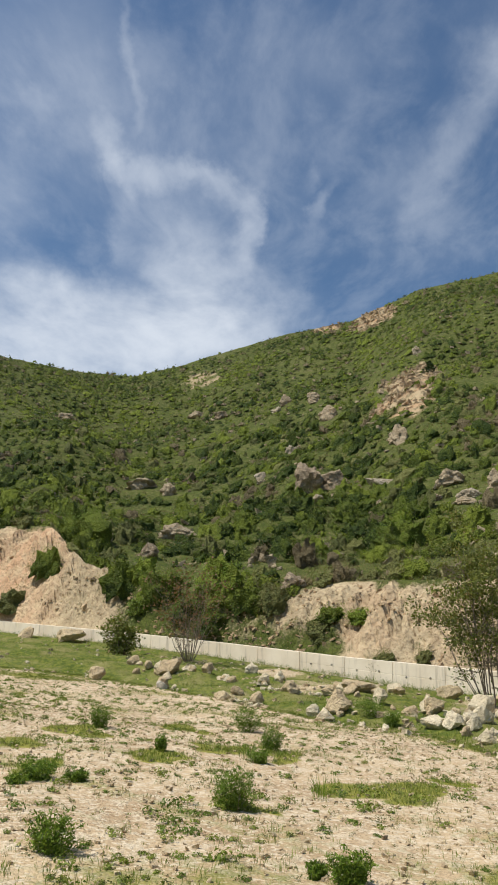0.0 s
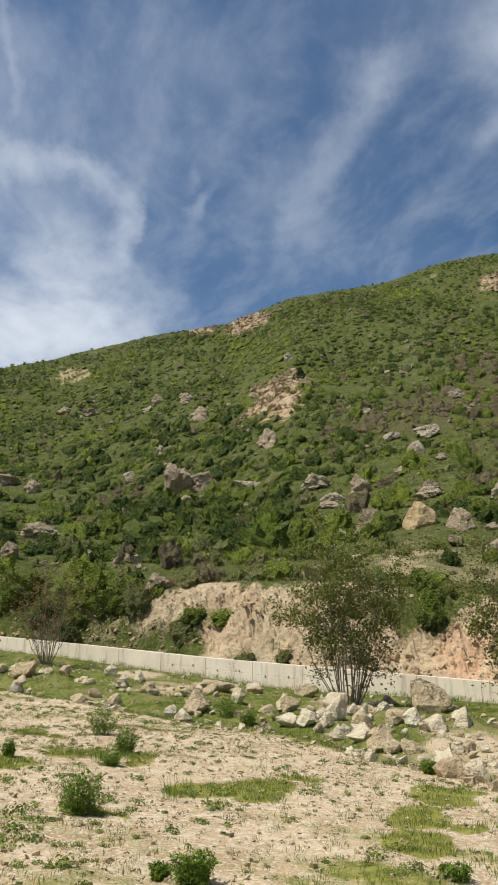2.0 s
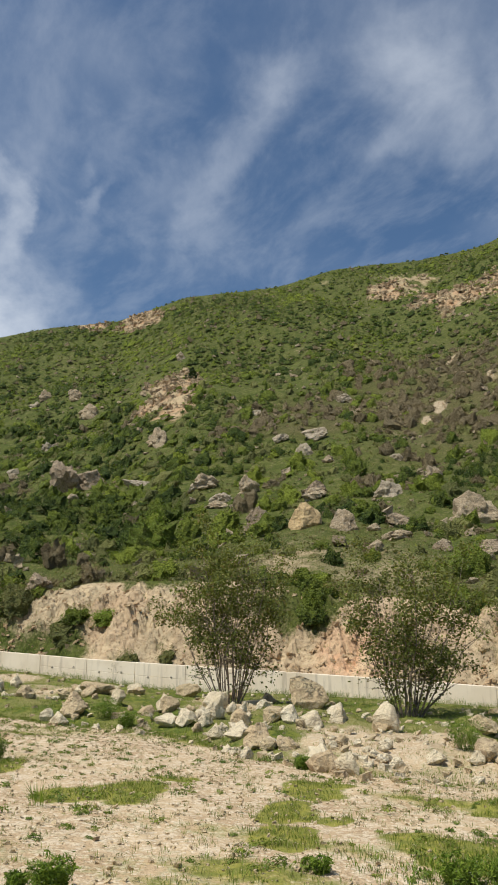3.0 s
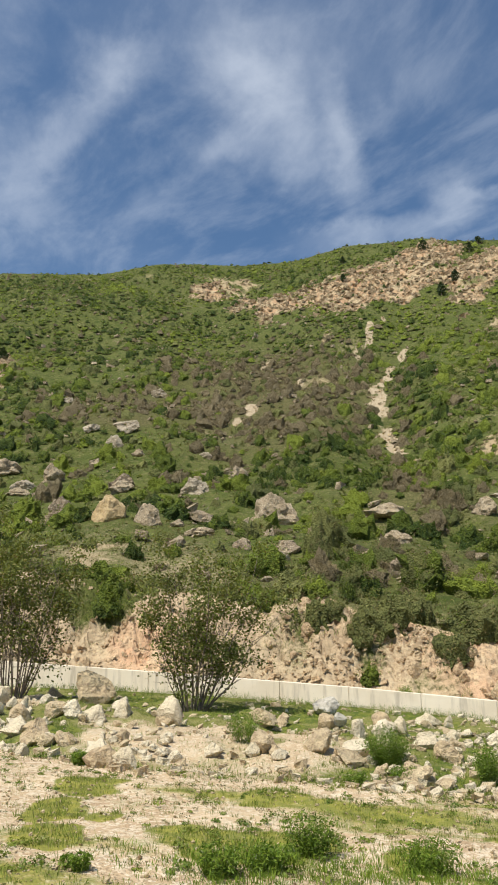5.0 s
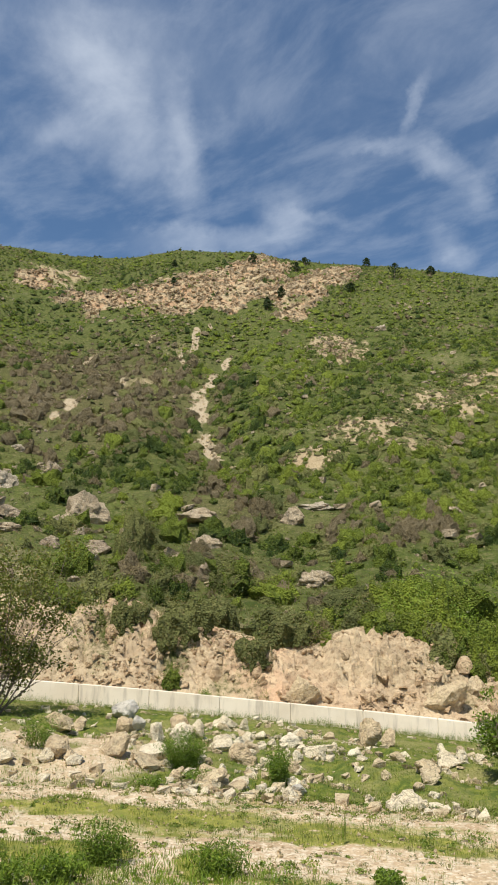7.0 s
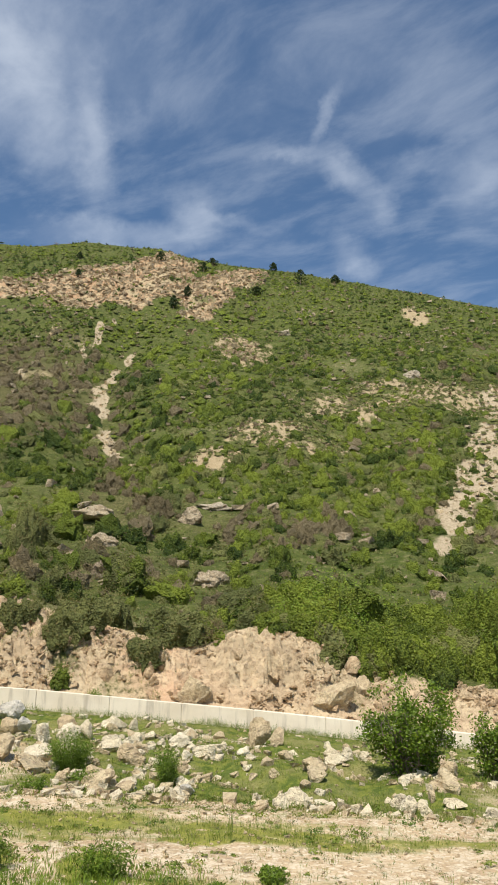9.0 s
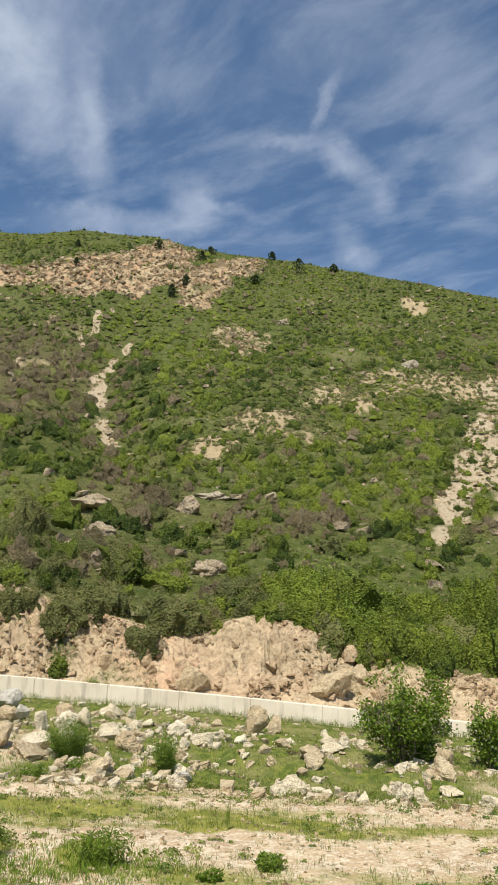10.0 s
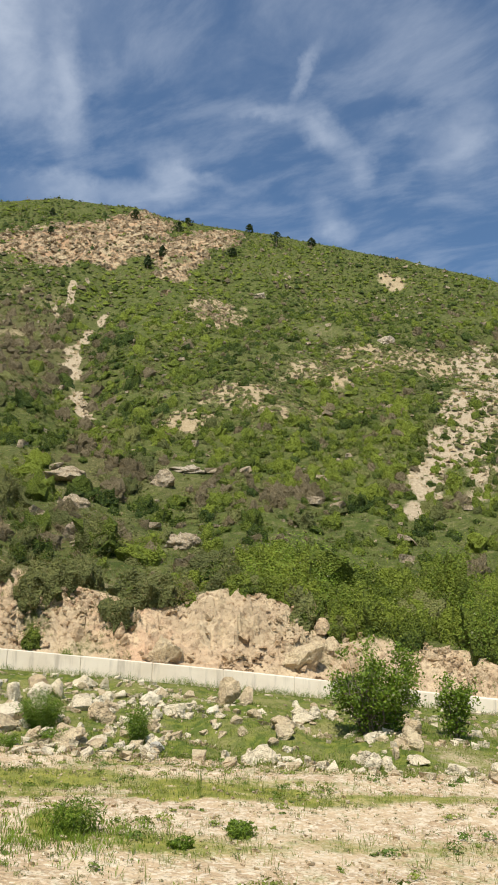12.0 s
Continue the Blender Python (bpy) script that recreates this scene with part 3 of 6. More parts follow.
# ---- end of the land ----


# ---- mesh helpers ----
rng = np.random.default_rng(7)


def mesh_np(name, verts, faces, mat, smooth_shade=False, **attrs):
    """a mesh from arrays; faces all have the same number of corners"""
    me = bpy.data.meshes.new(name)
    faces = np.asarray(faces, np.int32)
    n, k = faces.shape
    me.vertices.add(len(verts))
    me.vertices.foreach_set("co", np.asarray(verts, np.float32).ravel())
    me.loops.add(n * k)
    me.loops.foreach_set("vertex_index", faces.ravel())
    me.polygons.add(n)
    me.polygons.foreach_set("loop_start", np.arange(0, n * k, k, dtype=np.int32))
    me.polygons.foreach_set("use_smooth", np.full(n, smooth_shade))
    for key, val in attrs.items():
        a = me.attributes.new(key, "FLOAT", "POINT")
        a.data.foreach_set("value", np.asarray(val, np.float32))
    me.update(calc_edges=True)
    me.materials.append(mat)
    return me


def part(name, data, parent, label=""):
    ob = new(name, data)
    ob.parent = parent
    if label:
        tagged(ob, label)
    return ob


def unit(v):
    return v / np.maximum(np.linalg.norm(v, axis=-1, keepdims=True), 1e-9)


def leaf_cloud(centres, normals, length, width, r, along=None):
    """diamond leaves: one quad each, turned at random about its normal"""
    n = len(centres)
    side = unit(np.cross(normals, r.normal(size=(n, 3)) if along is None else along))
    fore = unit(np.cross(side, normals))
    length, width = np.broadcast_to(length, n)[:, None] / 2, np.broadcast_to(width, n)[:, None] / 2
    v = np.stack([centres - fore * length, centres + side * width, centres + fore * length, centres - side * width], 1).reshape(-1, 3)
    return v, np.arange(4 * n).reshape(n, 4)


def leaf_tris(centres, normals, length, width, r, along=None):
    """pointed leaves: one triangle each"""
    n = len(centres)
    side = unit(np.cross(normals, r.normal(size=(n, 3)) if along is None else along))
    fore = unit(np.cross(side, normals))
    length, width = np.broadcast_to(length, n)[:, None] / 2, np.broadcast_to(width, n)[:, None] / 2
    v = np.stack([centres - fore * length + side * width, centres + fore * length, centres - fore * length - side * width], 1).reshape(-1, 3)
    return v, np.arange(3 * n).reshape(n, 3)


def tubes(paths, sides=5):
    """tapered round stems: each path is a list of (x, y, z, radius)"""
    vs, fs, base = [], [], 0
    ang = np.arange(sides) * 2 * math.pi / sides
    for path in paths:
        p = np.asarray(path, float)
        t = unit(np.gradient(p[:, :3], axis=0))
        a = unit(np.cross(t, np.array([0.31, 0.92, 0.21])))
        b = np.cross(t, a)
        ring = p[:, None, :3] + p[:, None, 3:] * (a[:, None] * np.cos(ang)[None, :, None] + b[:, None] * np.sin(ang)[None, :, None])
        vs.append(ring.reshape(-1, 3))
        m = len(p)
        i = np.arange(m - 1)[:, None] * sides + np.arange(sides)[None]
        j = np.arange(m - 1)[:, None] * sides + (np.arange(sides)[None] + 1) % sides
        fs.append(base + np.stack([i, j, j + sides, i + sides], -1).reshape(-1, 4))
        base += m * sides
    return np.concatenate(vs), np.concatenate(fs)


# ---- the ground: one sheet from underfoot to beyond the skyline ----
def chute(th, r):
    w = table(r, 68, 0.8, 85, 1.0, 105, 1.25, 115, 0.9, 140, 0.5)
    return (1 - smooth(0.5, 1.3, np.abs(chute_offset(th, r) + 0.5 * fbm(r / 5, th / 3, 2, 71)) / w)) * smooth(68, 76, r) * (1 - smooth(126, 136, r))


def cover(th, r):
    """the kinds of cover at a place: green, bank, crag, scree, dry"""
    x, y = r * np.sin(np.radians(th)), r * np.cos(np.radians(th))
    wob = 0.6 * fbm(x / 9, y / 9, 3, 81)
    rv, rw, (rt, _) = verge(th), wall_dist(th), bank_rim(th)
    warped_th, warped_r = th + wob * 40 / np.maximum(r, 20), r + wob * np.minimum(4, r / 25)
    bare, scree = patches(warped_th, warped_r, BARE), patches(warped_th, warped_r, SCREE)
    crag, dry = patches(warped_th, warped_r, CRAG), patches(warped_th, warped_r, DRY)
    speck = fbm(x / 3.2, y / 3.2, 4, 93)
    bare = np.clip(bare * 1.1 + 0.55 * (speck + 0.5 * fbm(x / 1.2, y / 1.2, 2, 96)) * (bare > 0.02) - 0.1, 0, 1)
    scree = np.maximum(np.clip(scree * 1.3 + 0.28 * speck * (scree > 0.02) - 0.05, 0, 1), chute(th, r) * np.clip(0.72 + 0.7 * fbm(x / 1.6, y / 1.6, 3, 94), 0, 1))
    crag = np.clip(crag * 1.2 + 0.5 * fbm(x / 6, y / 6, 4, 95) * (crag > 0.02) - 0.1, 0, 1)
    on_flat, on_verge, on_bank, on_hill = r < rv, (r >= rv) & (r < rw + .2), (r >= rw + .2) & (r < rt), r >= rt
    s = np.clip((r - rv) / np.maximum(rw - rv, 1), 0, 1)
    q = np.clip((r - rw) / np.maximum(rt - rw, 0.5), 0, 1)
    green = np.where(on_flat, np.maximum(0.35 + 0.17 * fbm(x / 2.2, y / 2.2, 4, 83) + 0.17 * fbm((0.69 * x + 0.72 * y) / 0.55, (0.72 * x - 0.69 * y) / 4.5, 3, 84), 1.05 * patches(th + 1.3 * fbm(x / 0.9, y / 0.9, 3, 97), r + 0.3 * fbm(x / 0.7, y / 0.7, 3, 99), TURF)), 0)
    left = 1 - smooth(-9, 3, th)
    green = np.where(on_verge, 0.6 + 0.36 * left + 0.3 * smooth(0.65, 0.95, s) + 0.24 * smooth(32, 50, th) + 0.34 * fbm(x / 2.5, y / 2.5, 3, 85), green)
    open_bank = smooth(-11, -7, th) * (1 - smooth(-1, 4, th))
    green = np.where(on_bank, 0.12 + 0.32 * open_bank + (0.1 * (1 - smooth(20, 32, th)) + 0.2 * (1 - smooth(-2, 3, th))) * smooth(-13, -8, th) + 0.32 * fbm(x / 3, y / 3, 3, 87) + 0.25 * smooth(0.8, 1, q) + 0.4 * patches(th, r, TUFTY), green)
    hillgreen = 0.74 - 0.17 * patches(th, r, OPEN) + 0.14 * fbm(x / 10, y / 10, 4, 89) - 0.62 * bare - 0.16 * dry - 0.05 * (1 - smooth(0, 6, r - rt))
    green = np.where(on_hill, hillgreen, green)
    behind = (th < -70) | (th > 100)
    green = np.where(behind, 0.35 + 0.2 * fbm(x / 6, y / 6, 3, 91), green)
    bank = np.where(on_bank | on_hill, 1.0, np.where(on_verge, 0.35, 0.0))
    return green, np.where(behind, 0, bank), np.where(on_hill, np.maximum(crag, 0.35 * bare), 0), np.where(on_hill, scree, 0), np.where(on_hill, dry, 0)


def build_ground():
    th = np.concatenate([np.arange(-180, -60, 4.0), np.arange(-60, -24, 1.5), np.arange(-24, 80, 0.2), np.arange(80, 110, 1.5), np.arange(110, 180, 4.0)])
    # rings follow the edges of the verge, the wall, the bank and the crest, each stretch with its own spacing
    rv, rw, rt, rc = verge(th), wall_dist(th), bank_rim(th)[0], crest(th)[0]
    hidden = (th < -36) | (th > 92)
    rv, rw = np.where(hidden, 20.0, rv), np.where(hidden, 30.0, rw)
    rt, rc = np.where(hidden, 40.0, np.maximum(rt, rw + 1.5)), np.where(hidden, 200.0, rc)

    def ring(a, b, n, power=1.0):
        return [a * (b / a) ** ((k / n) ** power) for k in range(n)]

    near = np.full(len(th), 3.2)
    rows = [np.full(len(th), q) for q in (0.4, 1.2, 2.2)] + ring(near, rv, 100) + ring(rv, rw + 0.12, 75) + [rw + 0.12] + ring(rw + 0.3, rt, 60) + ring(rt, rc, 165) + [rc + q for q in (0, 2, 5, 10, 20, 40)]
    rows += [np.full(len(th), q) for q in (290, 330, 400, 500, 700, 1000, 1500, 2200, 3200)]
    R = np.array(rows)
    T = np.broadcast_to(th, R.shape)
    Z = height(T, R)
    X, Y = R * np.sin(np.radians(T)), R * np.cos(np.radians(T))
    green, bank, crag, scree, dry = cover(T, R)
    hill = ((R >= bank_rim(T)[0]) & (bank > 0.9)).astype(float)
    ruddy = 0.28 * smooth(28, 42, T) + patches(T + 0.8 * fbm(T, R, 3, 17), R, RUDDY)
    nt, nr = len(th), len(R)
    i, j = np.meshgrid(np.arange(nr - 1), np.arange(nt), indexing="ij")
    k = (j + 1) % nt
    faces = np.stack([i * nt + k, (i + 1) * nt + k, (i + 1) * nt + j, i * nt + j], -1).reshape(-1, 4)
    verts = np.stack([X, Y, Z], -1).reshape(-1, 3)
    # close the middle underfoot
    verts = np.vstack([verts, [[0, 0, float(height(0.0, 0.4))]]])
    j = np.arange(nt)
    hub = np.stack([np.full(nt, len(verts) - 1), j, (j + 1) % nt, (j + 1) % nt], -1)
    fade = lambda a: np.append(a.ravel(), a.ravel()[0])
    me = mesh_np("ground", verts, faces, M_GROUND, True, green=fade(green), bank=fade(bank), crag=fade(crag), scree=fade(scree), dry=fade(dry), hill=fade(hill), ruddy=fade(ruddy))
    # the broken earth of the bank and the crags has hard edges
    q = (R > wall_dist(T) + 0.25) & (R < bank_rim(T)[0]) & (bank > 0.9) | (crag > 0.35)
    me.polygons.foreach_set("use_smooth", ~q[:-1].ravel())
    ob = new("ground", me)
    tagged(ob, "tan gravel flat rising into a green shrub-covered hillside", "ground", kind="structure")
    mid = mesh_np("ground_underfoot", verts[[len(verts) - 1, *range(nt)]] - [0, 0, 0.003], np.stack([np.zeros(nt, int), j + 1, (j + 1) % nt + 1], -1), M_GROUND, green=np.full(nt + 1, 0.3), bank=np.zeros(nt + 1), crag=np.zeros(nt + 1), scree=np.zeros(nt + 1))
    tagged(part("ground_underfoot", mid, ob), kind="structure")


build_ground()


# ---- stones ----
def rock_mesh(name, seed, mat, cuts=13, sub=3, rough=0.07):
    """an angular stone: a ball cut by planes, then roughened; it fills -1..1 on each axis"""
    r = np.random.default_rng(seed)
    bm = bmesh.new()
    bmesh.ops.create_icosphere(bm, subdivisions=sub, radius=1.0)
    d = np.array([v.co[:] for v in bm.verts])
    reach = np.full(len(d), 1.15)
    for _ in range(cuts):
        n = unit(r.normal(size=3))
        reach = np.minimum(reach, r.uniform(0.38, 0.82) / np.maximum(d @ n, 0.05))
    p = d * reach[:, None]
    p += d * np.array([rough * noise.fractal(Vector(q) * 2.2 + Vector((seed, 0, 0)), 0.8, 2.0, 5) - rough * 0.7 * abs(noise.fractal(Vector(q) * 1.7 + Vector((0, seed, 3)), 1.0, 2.0, 3)) for q in p])[:, None]
    p -= (p.max(0) + p.min(0)) / 2
    p[:, :2] *= 1 - 0.24 * p[:, 2:3]
    p /= np.abs(p).max(0)
    for v, q in zip(bm.verts, p):
        v.co = q
    me = bpy.data.meshes.new(name)
    bm.to_mesh(me)
    bm.free()
    me.polygons.foreach_set("use_smooth", np.full(len(me.polygons), True))
    me.set_sharp_from_angle(angle=radians(19))
    me.materials.append(mat)
    return me


def stones(name, rows, mat, label, category, group, seed, kinds=5, sink=0.18, sub=3, rough=0.08, grow=(1, 1)):
    r = random.Random(seed)
    shapes = [rock_mesh(name, seed * 10 + k, mat, sub=sub, rough=rough) for k in range(kinds)]
    for k, (th, d, w, h) in enumerate(rows):
        ob = new(name, shapes[k % kinds])
        w, h = w * grow[0], h * grow[1]
        p = place(th, d + w * 0.3)
        ob.matrix_basis = pose(p.x, p.y, p.z + h * (0.5 - sink), r.uniform(-8, 8), r.uniform(-8, 8), -th + r.uniform(-25, 25)) @ Matrix.Diagonal((w / 2, w * r.uniform(0.33, 0.48), h * 0.5 * (1 + sink), 1))
        tagged(ob, label, category, group)


def rubble(name, th, r, size, mat, label, seed, lift=0.12):
    """many small stones as one mesh: little faceted lumps half sunk in the ground"""
    g = np.random.default_rng(seed)
    n = len(th)
    base = np.array([(x, y, z) for z in (-0.6, 0.6) for x, y in ((-0.7, -0.7), (0.7, -0.7), (0.7, 0.7), (-0.7, 0.7))], float)
    tri = np.array([(4, 5, 6), (4, 6, 7), (0, 1, 5), (0, 5, 4), (1, 2, 6), (1, 6, 5), (2, 3, 7), (2, 7, 6), (3, 0, 4), (3, 4, 7)])
    a = g.uniform(0, 2 * math.pi, n)
    v = (base[None] * g.uniform(0.7, 1.15, (n, 8, 1)) + g.uniform(-0.3, 0.3, (n, 8, 3))) * np.stack([np.ones(n), g.uniform(0.55, 1, n), g.uniform(0.45, 0.9, n)], -1)[:, None]
    x, y = v[..., 0] * np.cos(a)[:, None] - v[..., 1] * np.sin(a)[:, None], v[..., 0] * np.sin(a)[:, None] + v[..., 1] * np.cos(a)[:, None]
    tilt = g.uniform(-0.5, 0.5, (n, 1))
    v = np.stack([x, y, v[..., 2] + x * tilt], -1) * (size / 2)[:, None, None]
    pos = np.stack([r * np.sin(np.radians(th)), r * np.cos(np.radians(th)), height(th, r) + size * lift], -1)
    v = (v + pos[:, None]).reshape(-1, 3)
    f = (tri[None] + 8 * np.arange(n)[:, None, None]).reshape(-1, 3)
    return tagged(new(name, mesh_np(name, v, f, mat)), label, kind="stuff")


# ---- the concrete wall along the foot of the bank ----
def concrete_wall():
    root = tagged(new("wall_concrete"), "long low weathered concrete wall below the cut bank", "wall", kind="structure")
    ths = np.degrees(np.arctan2(WALL_X, WALL_Y))
    s = np.concatenate([[0], np.cumsum(np.hypot(np.diff(WALL_X), np.diff(WALL_Y)))])
    bays = np.arange(s[0] + 1, s[-1] - 1, 2.05)
    core_v, core_f = [], []
    g = random.Random(4)

    def at(q):
        x, y = float(np.interp(q, s, WALL_X)), float(np.interp(q, s, WALL_Y))
        th = math.degrees(math.atan2(x, y))
        return Vector((x, y, 0)), float(wall_top(th)), float(wall_foot(th))

    for k, q in enumerate(bays):
        (a, ta, fa), (b, tb, fb) = at(q), at(q + 2.05)
        along = (b - a).normalized()
        out = Vector((along.y, -along.x, 0))
        if out.dot(a) > 0:
            out = -out
        back = a - out * 0.42, b - out * 0.42
        n = len(core_v)
        for p, zt, zf in ((a, ta, fa), (b, tb, fb)):
            for off, z in ((-0.02, zf - 0.7), (-0.02, zt - 0.02), (-0.40, zt - 0.02), (-0.40, zf - 0.7)):
                core_v.append(p + out * off + Vector((0, 0, z)))
        core_f += [(n, n + 1, n + 5, n + 4), (n + 1, n + 2, n + 6, n + 5), (n + 2, n + 3, n + 7, n + 6)]
        # an upper and a lower lift in each bay
        bearing = math.degrees(math.atan2(a.x, a.y))
        for low, high in ((0.0, 0.45), (0.45, 1.0)) if 1 < bearing < 17 else ((0.0, 1.0),):
            bm = bmesh.new()
            corner = []
            step = 0.005 if low == 0 else 0.0
            for p, zt, zf, inset in ((a, ta, fa, 0.005), (b, tb, fb, -0.005)):
                bot = zf - 0.6
                z0, z1 = (bot if low == 0 else zf + (zt - zf) * low + 0.003), zf + (zt - zf) * high
                for off, z in ((step, z0), (step, z1), (-0.42, z1), (-0.42, z0)):
                    corner.append(bm.verts.new(p + along * inset + out * (off + g.uniform(-0.004, 0.004)) + Vector((0, 0, z))))
            for f in ((0, 1, 5, 4), (1, 2, 6, 5), (2, 3, 7, 6), (3, 0, 4, 7), (3, 2, 1, 0), (4, 5, 6, 7)):
                bm.faces.new([corner[i] for i in f])
            bmesh.ops.recalc_face_normals(bm, faces=bm.faces)
            bmesh.ops.bevel(bm, geom=list(bm.edges), offset=0.009, segments=1, affect="EDGES")
            me = bpy.data.meshes.new("panel")
            bm.to_mesh(me)
            bm.free()
            me.materials.append(M_CONCRETE)
            part("panel", me, root)
        # short drain pipes come out of the lower lift
        if 1 < bearing < 17:
            for share in (0.27, 0.73):
                p = a + (b - a) * share + Vector((0, 0, fa + (ta - fa) * 0.36)) + out * 0.006
                side = [(along * math.cos(q * math.pi / 5) + Vector((0, 0, math.sin(q * math.pi / 5)))) for q in range(10)]
                rings = [[p + d * rad + out * o for d in side] for rad, o in ((0.03, -0.05), (0.03, 0.012), (0.022, 0.012), (0.022, -0.04))]
                v = [q for ring in rings for q in ring] + [p - out * 0.04]
                f = [(10 * k2 + q, 10 * k2 + (q + 1) % 10, 10 * k2 + 10 + (q + 1) % 10, 10 * k2 + 10 + q) for k2 in range(3) for q in range(10)] + [(30 + q, 30 + (q + 1) % 10, 40) for q in range(10)]
                me = bpy.data.meshes.new("drain_pipe")
                me.from_pydata(v, [], f)
                me.materials.append(M_PIPE)
                part("drain_pipe", me, root, "short dark drain pipe")
    me = bpy.data.meshes.new("core")
    me.from_pydata(core_v, [], core_f)
    me.materials.append(M_JOINT)
    part("core", me, root)


concrete_wall()


# ---- trees and shrubs ----
# boulders on the hillside: bearing, distance, width, height
GREY_BOULDERS = [(-11.2, 53.1, 2.14, 1.64), (-5.5, 60.6, 3.34, 1.25), (-4.6, 153.3, 3.5, 1.87), (2.3, 141.1, 2.7, 2.38), (4.5, 136.6, 2.62, 2.1), (5.6, 121.9, 3.71, 2.6), (14.4, 70.6, 3.68, 1.47), (10.9, 91.5, 2.42, 2.76), (25.0, 44.4, 1.63, 1.5), (18.0, 67.6, 2.26, 1.41), (34.2, 53.5, 3.54, 2.52), (42.5, 53.8, 3.4, 1.2), (43.1, 45.5, 2.16, 1.0), (49.5, 54.3, 1.8, 1.52), (51.2, 39.5, 1.86, 0.97), (31.5, 66.5, 2.22, 1.48), (37.2, 40.6, 0.89, 0.74), (52.3, 30.4, 0.66, 0.44), (-8.4, 99.4, 4.43, 1.33), (-2.0, 52.1, 0.69, 0.57), (27.2, 44.4, 0.98, 0.56), (17.6, 69.8, 1.56, 1.46), (-8.59, 99.2, 2.35, 1.62), (-6.39, 96.6, 2.16, 1.87), (-14.37, 142.1, 3.87, 1.51), (4.58, 135.7, 2.6, 1.67), (5.67, 121.1, 2.96, 2.04), (4.82, 72.1, 1.6, 0.96), (15.57, 64.3, 2.14, 0.76), (10.76, 93.1, 2.11, 1.41), (0.56, 93.0, 1.39, 0.97), (22.82, 64.3, 2.29, 1.14), (28.93, 42.7, 1.57, 0.56), (35.3, 39.8, 1.22, 0.58), (10.63, 92.1, 2.08, 0.97), (32.19, 41.2, 0.78, 0.42), (33.92, 33.8, 0.61, 0.29), (37.2, 42.7, 0.81, 0.75), (23.89, 74.5, 1.34, 0.89)]
BROWN_BOULDERS = [(4.2, 79.9, 4.16, 4.16), (6.0, 80.9, 3.31, 2.41), (18.8, 52.4, 1.93, 1.85), (22.8, 65.3, 2.18, 1.21), (29.0, 48.8, 1.98, 0.9), (29.3, 33.6, 0.73, 0.73), (44.1, 36.4, 1.85, 1.0), (3.1, 34.9, 1.4, 0.97), (35.3, 40.1, 1.17, 0.59), (59.6, 26.5, 0.57, 0.48), (-7.46, 49.9, 1.54, 0.95), (31.98, 40.2, 1.03, 0.53), (35.5, 39.3, 1.31, 0.74), (45.0, 35.5, 1.8, 0.87), (13.6, 66.7, 1.09, 0.69), (-2.6, 146.4, 3.11, 1.56)]
PALE_BOULDERS = [(9.3, 77.0, 2.58, 1.03), (28.3, 61.3, 2.27, 1.27), (22.9, 85.4, 2.9, 1.29), (25.2, 105.6, 2.43, 0.97), (22.1, 77.9, 1.76, 1.29), (51.1, 58.6, 2.59, 0.6), (66.1, 106.3, 2.3, 1.15), (56.2, 142.1, 2.03, 1.01), (2.8, 109.2, 1.64, 1.15), (0.5, 95.0, 1.42, 0.92), (12.5, 142.6, 2.23, 1.67), (15.8, 66.0, 1.96, 0.69), (1.6, 139.7, 2.13, 1.28), (20.3, 85.9, 1.94, 0.78), (2.79, 109.5, 1.49, 0.91), (25.22, 105.6, 1.95, 0.73), (18.45, 97.5, 1.19, 0.67), (56.42, 140.4, 1.67, 0.78), (29.02, 74.8, 1.35, 0.51), (51.76, 58.3, 2.15, 0.34), (25.22, 105.4, 2.1, 0.73)]
ORANGE_BOULDERS = [(22.2, 45.7, 2.02, 1.55)]


def stems(r, count, height_, spread, thick, lean=(0, 0), segments=7, twigs=3, wild=0.12, stool=0.17):
    """many stems from one stool, fanning outward, with side twigs; returns paths and leaf places"""
    paths, tips = [], []
    for k in range(count):
        a = 2 * math.pi * (k + r.uniform(-0.4, 0.4)) / count
        out = spread * math.sqrt(r.uniform(0.05, 1.0))
        top = height_ * r.uniform(0.55, 1.0) ** 0.8 * (1 - 0.3 * (out / spread) ** 2)
        start = np.array([math.cos(a) * spread * stool, math.sin(a) * spread * stool, -0.08])
        end = np.array([math.cos(a) * out + lean[0], math.sin(a) * out + lean[1], top])
        t = np.linspace(0, 1, segments)[:, None]
        p = start + (end - start) * np.hstack([t ** 0.95, t ** 0.95, t ** 1.05])
        p[1:] += np.array([[r.uniform(-1, 1) for _ in range(3)] for _ in range(segments - 1)]) * wild * spread * 0.35 * t[1:]
        rad = thick * r.uniform(0.7, 1.2) * (1 - 0.85 * t[:, 0])
        paths.append(np.hstack([p, rad[:, None]]))
        for s in range(1, segments):
            if s >= 2:
                tips += [(p[s] + (p[s - 1] - p[s]) * r.random(), s / segments) for _ in range(2)]
            for _ in range(twigs if s >= 2 else 0):
                u = np.array([r.gauss(0, 1), r.gauss(0, 1), r.uniform(-0.1, 1.1)])
                u = u / np.linalg.norm(u) * height_ * r.uniform(0.08, 0.2)
                mid = p[s] + u * 0.5 + np.array([0, 0, r.uniform(-0.02, 0.05)])
                paths.append(np.array([[*p[s], rad[s] * 0.6], [*mid, rad[s] * 0.4], [*(p[s] + u), rad[s] * 0.15]]))
                tips += [(p[s] + u * q, s / segments) for q in (0.45, 0.75, 1.0)]
    return paths, tips


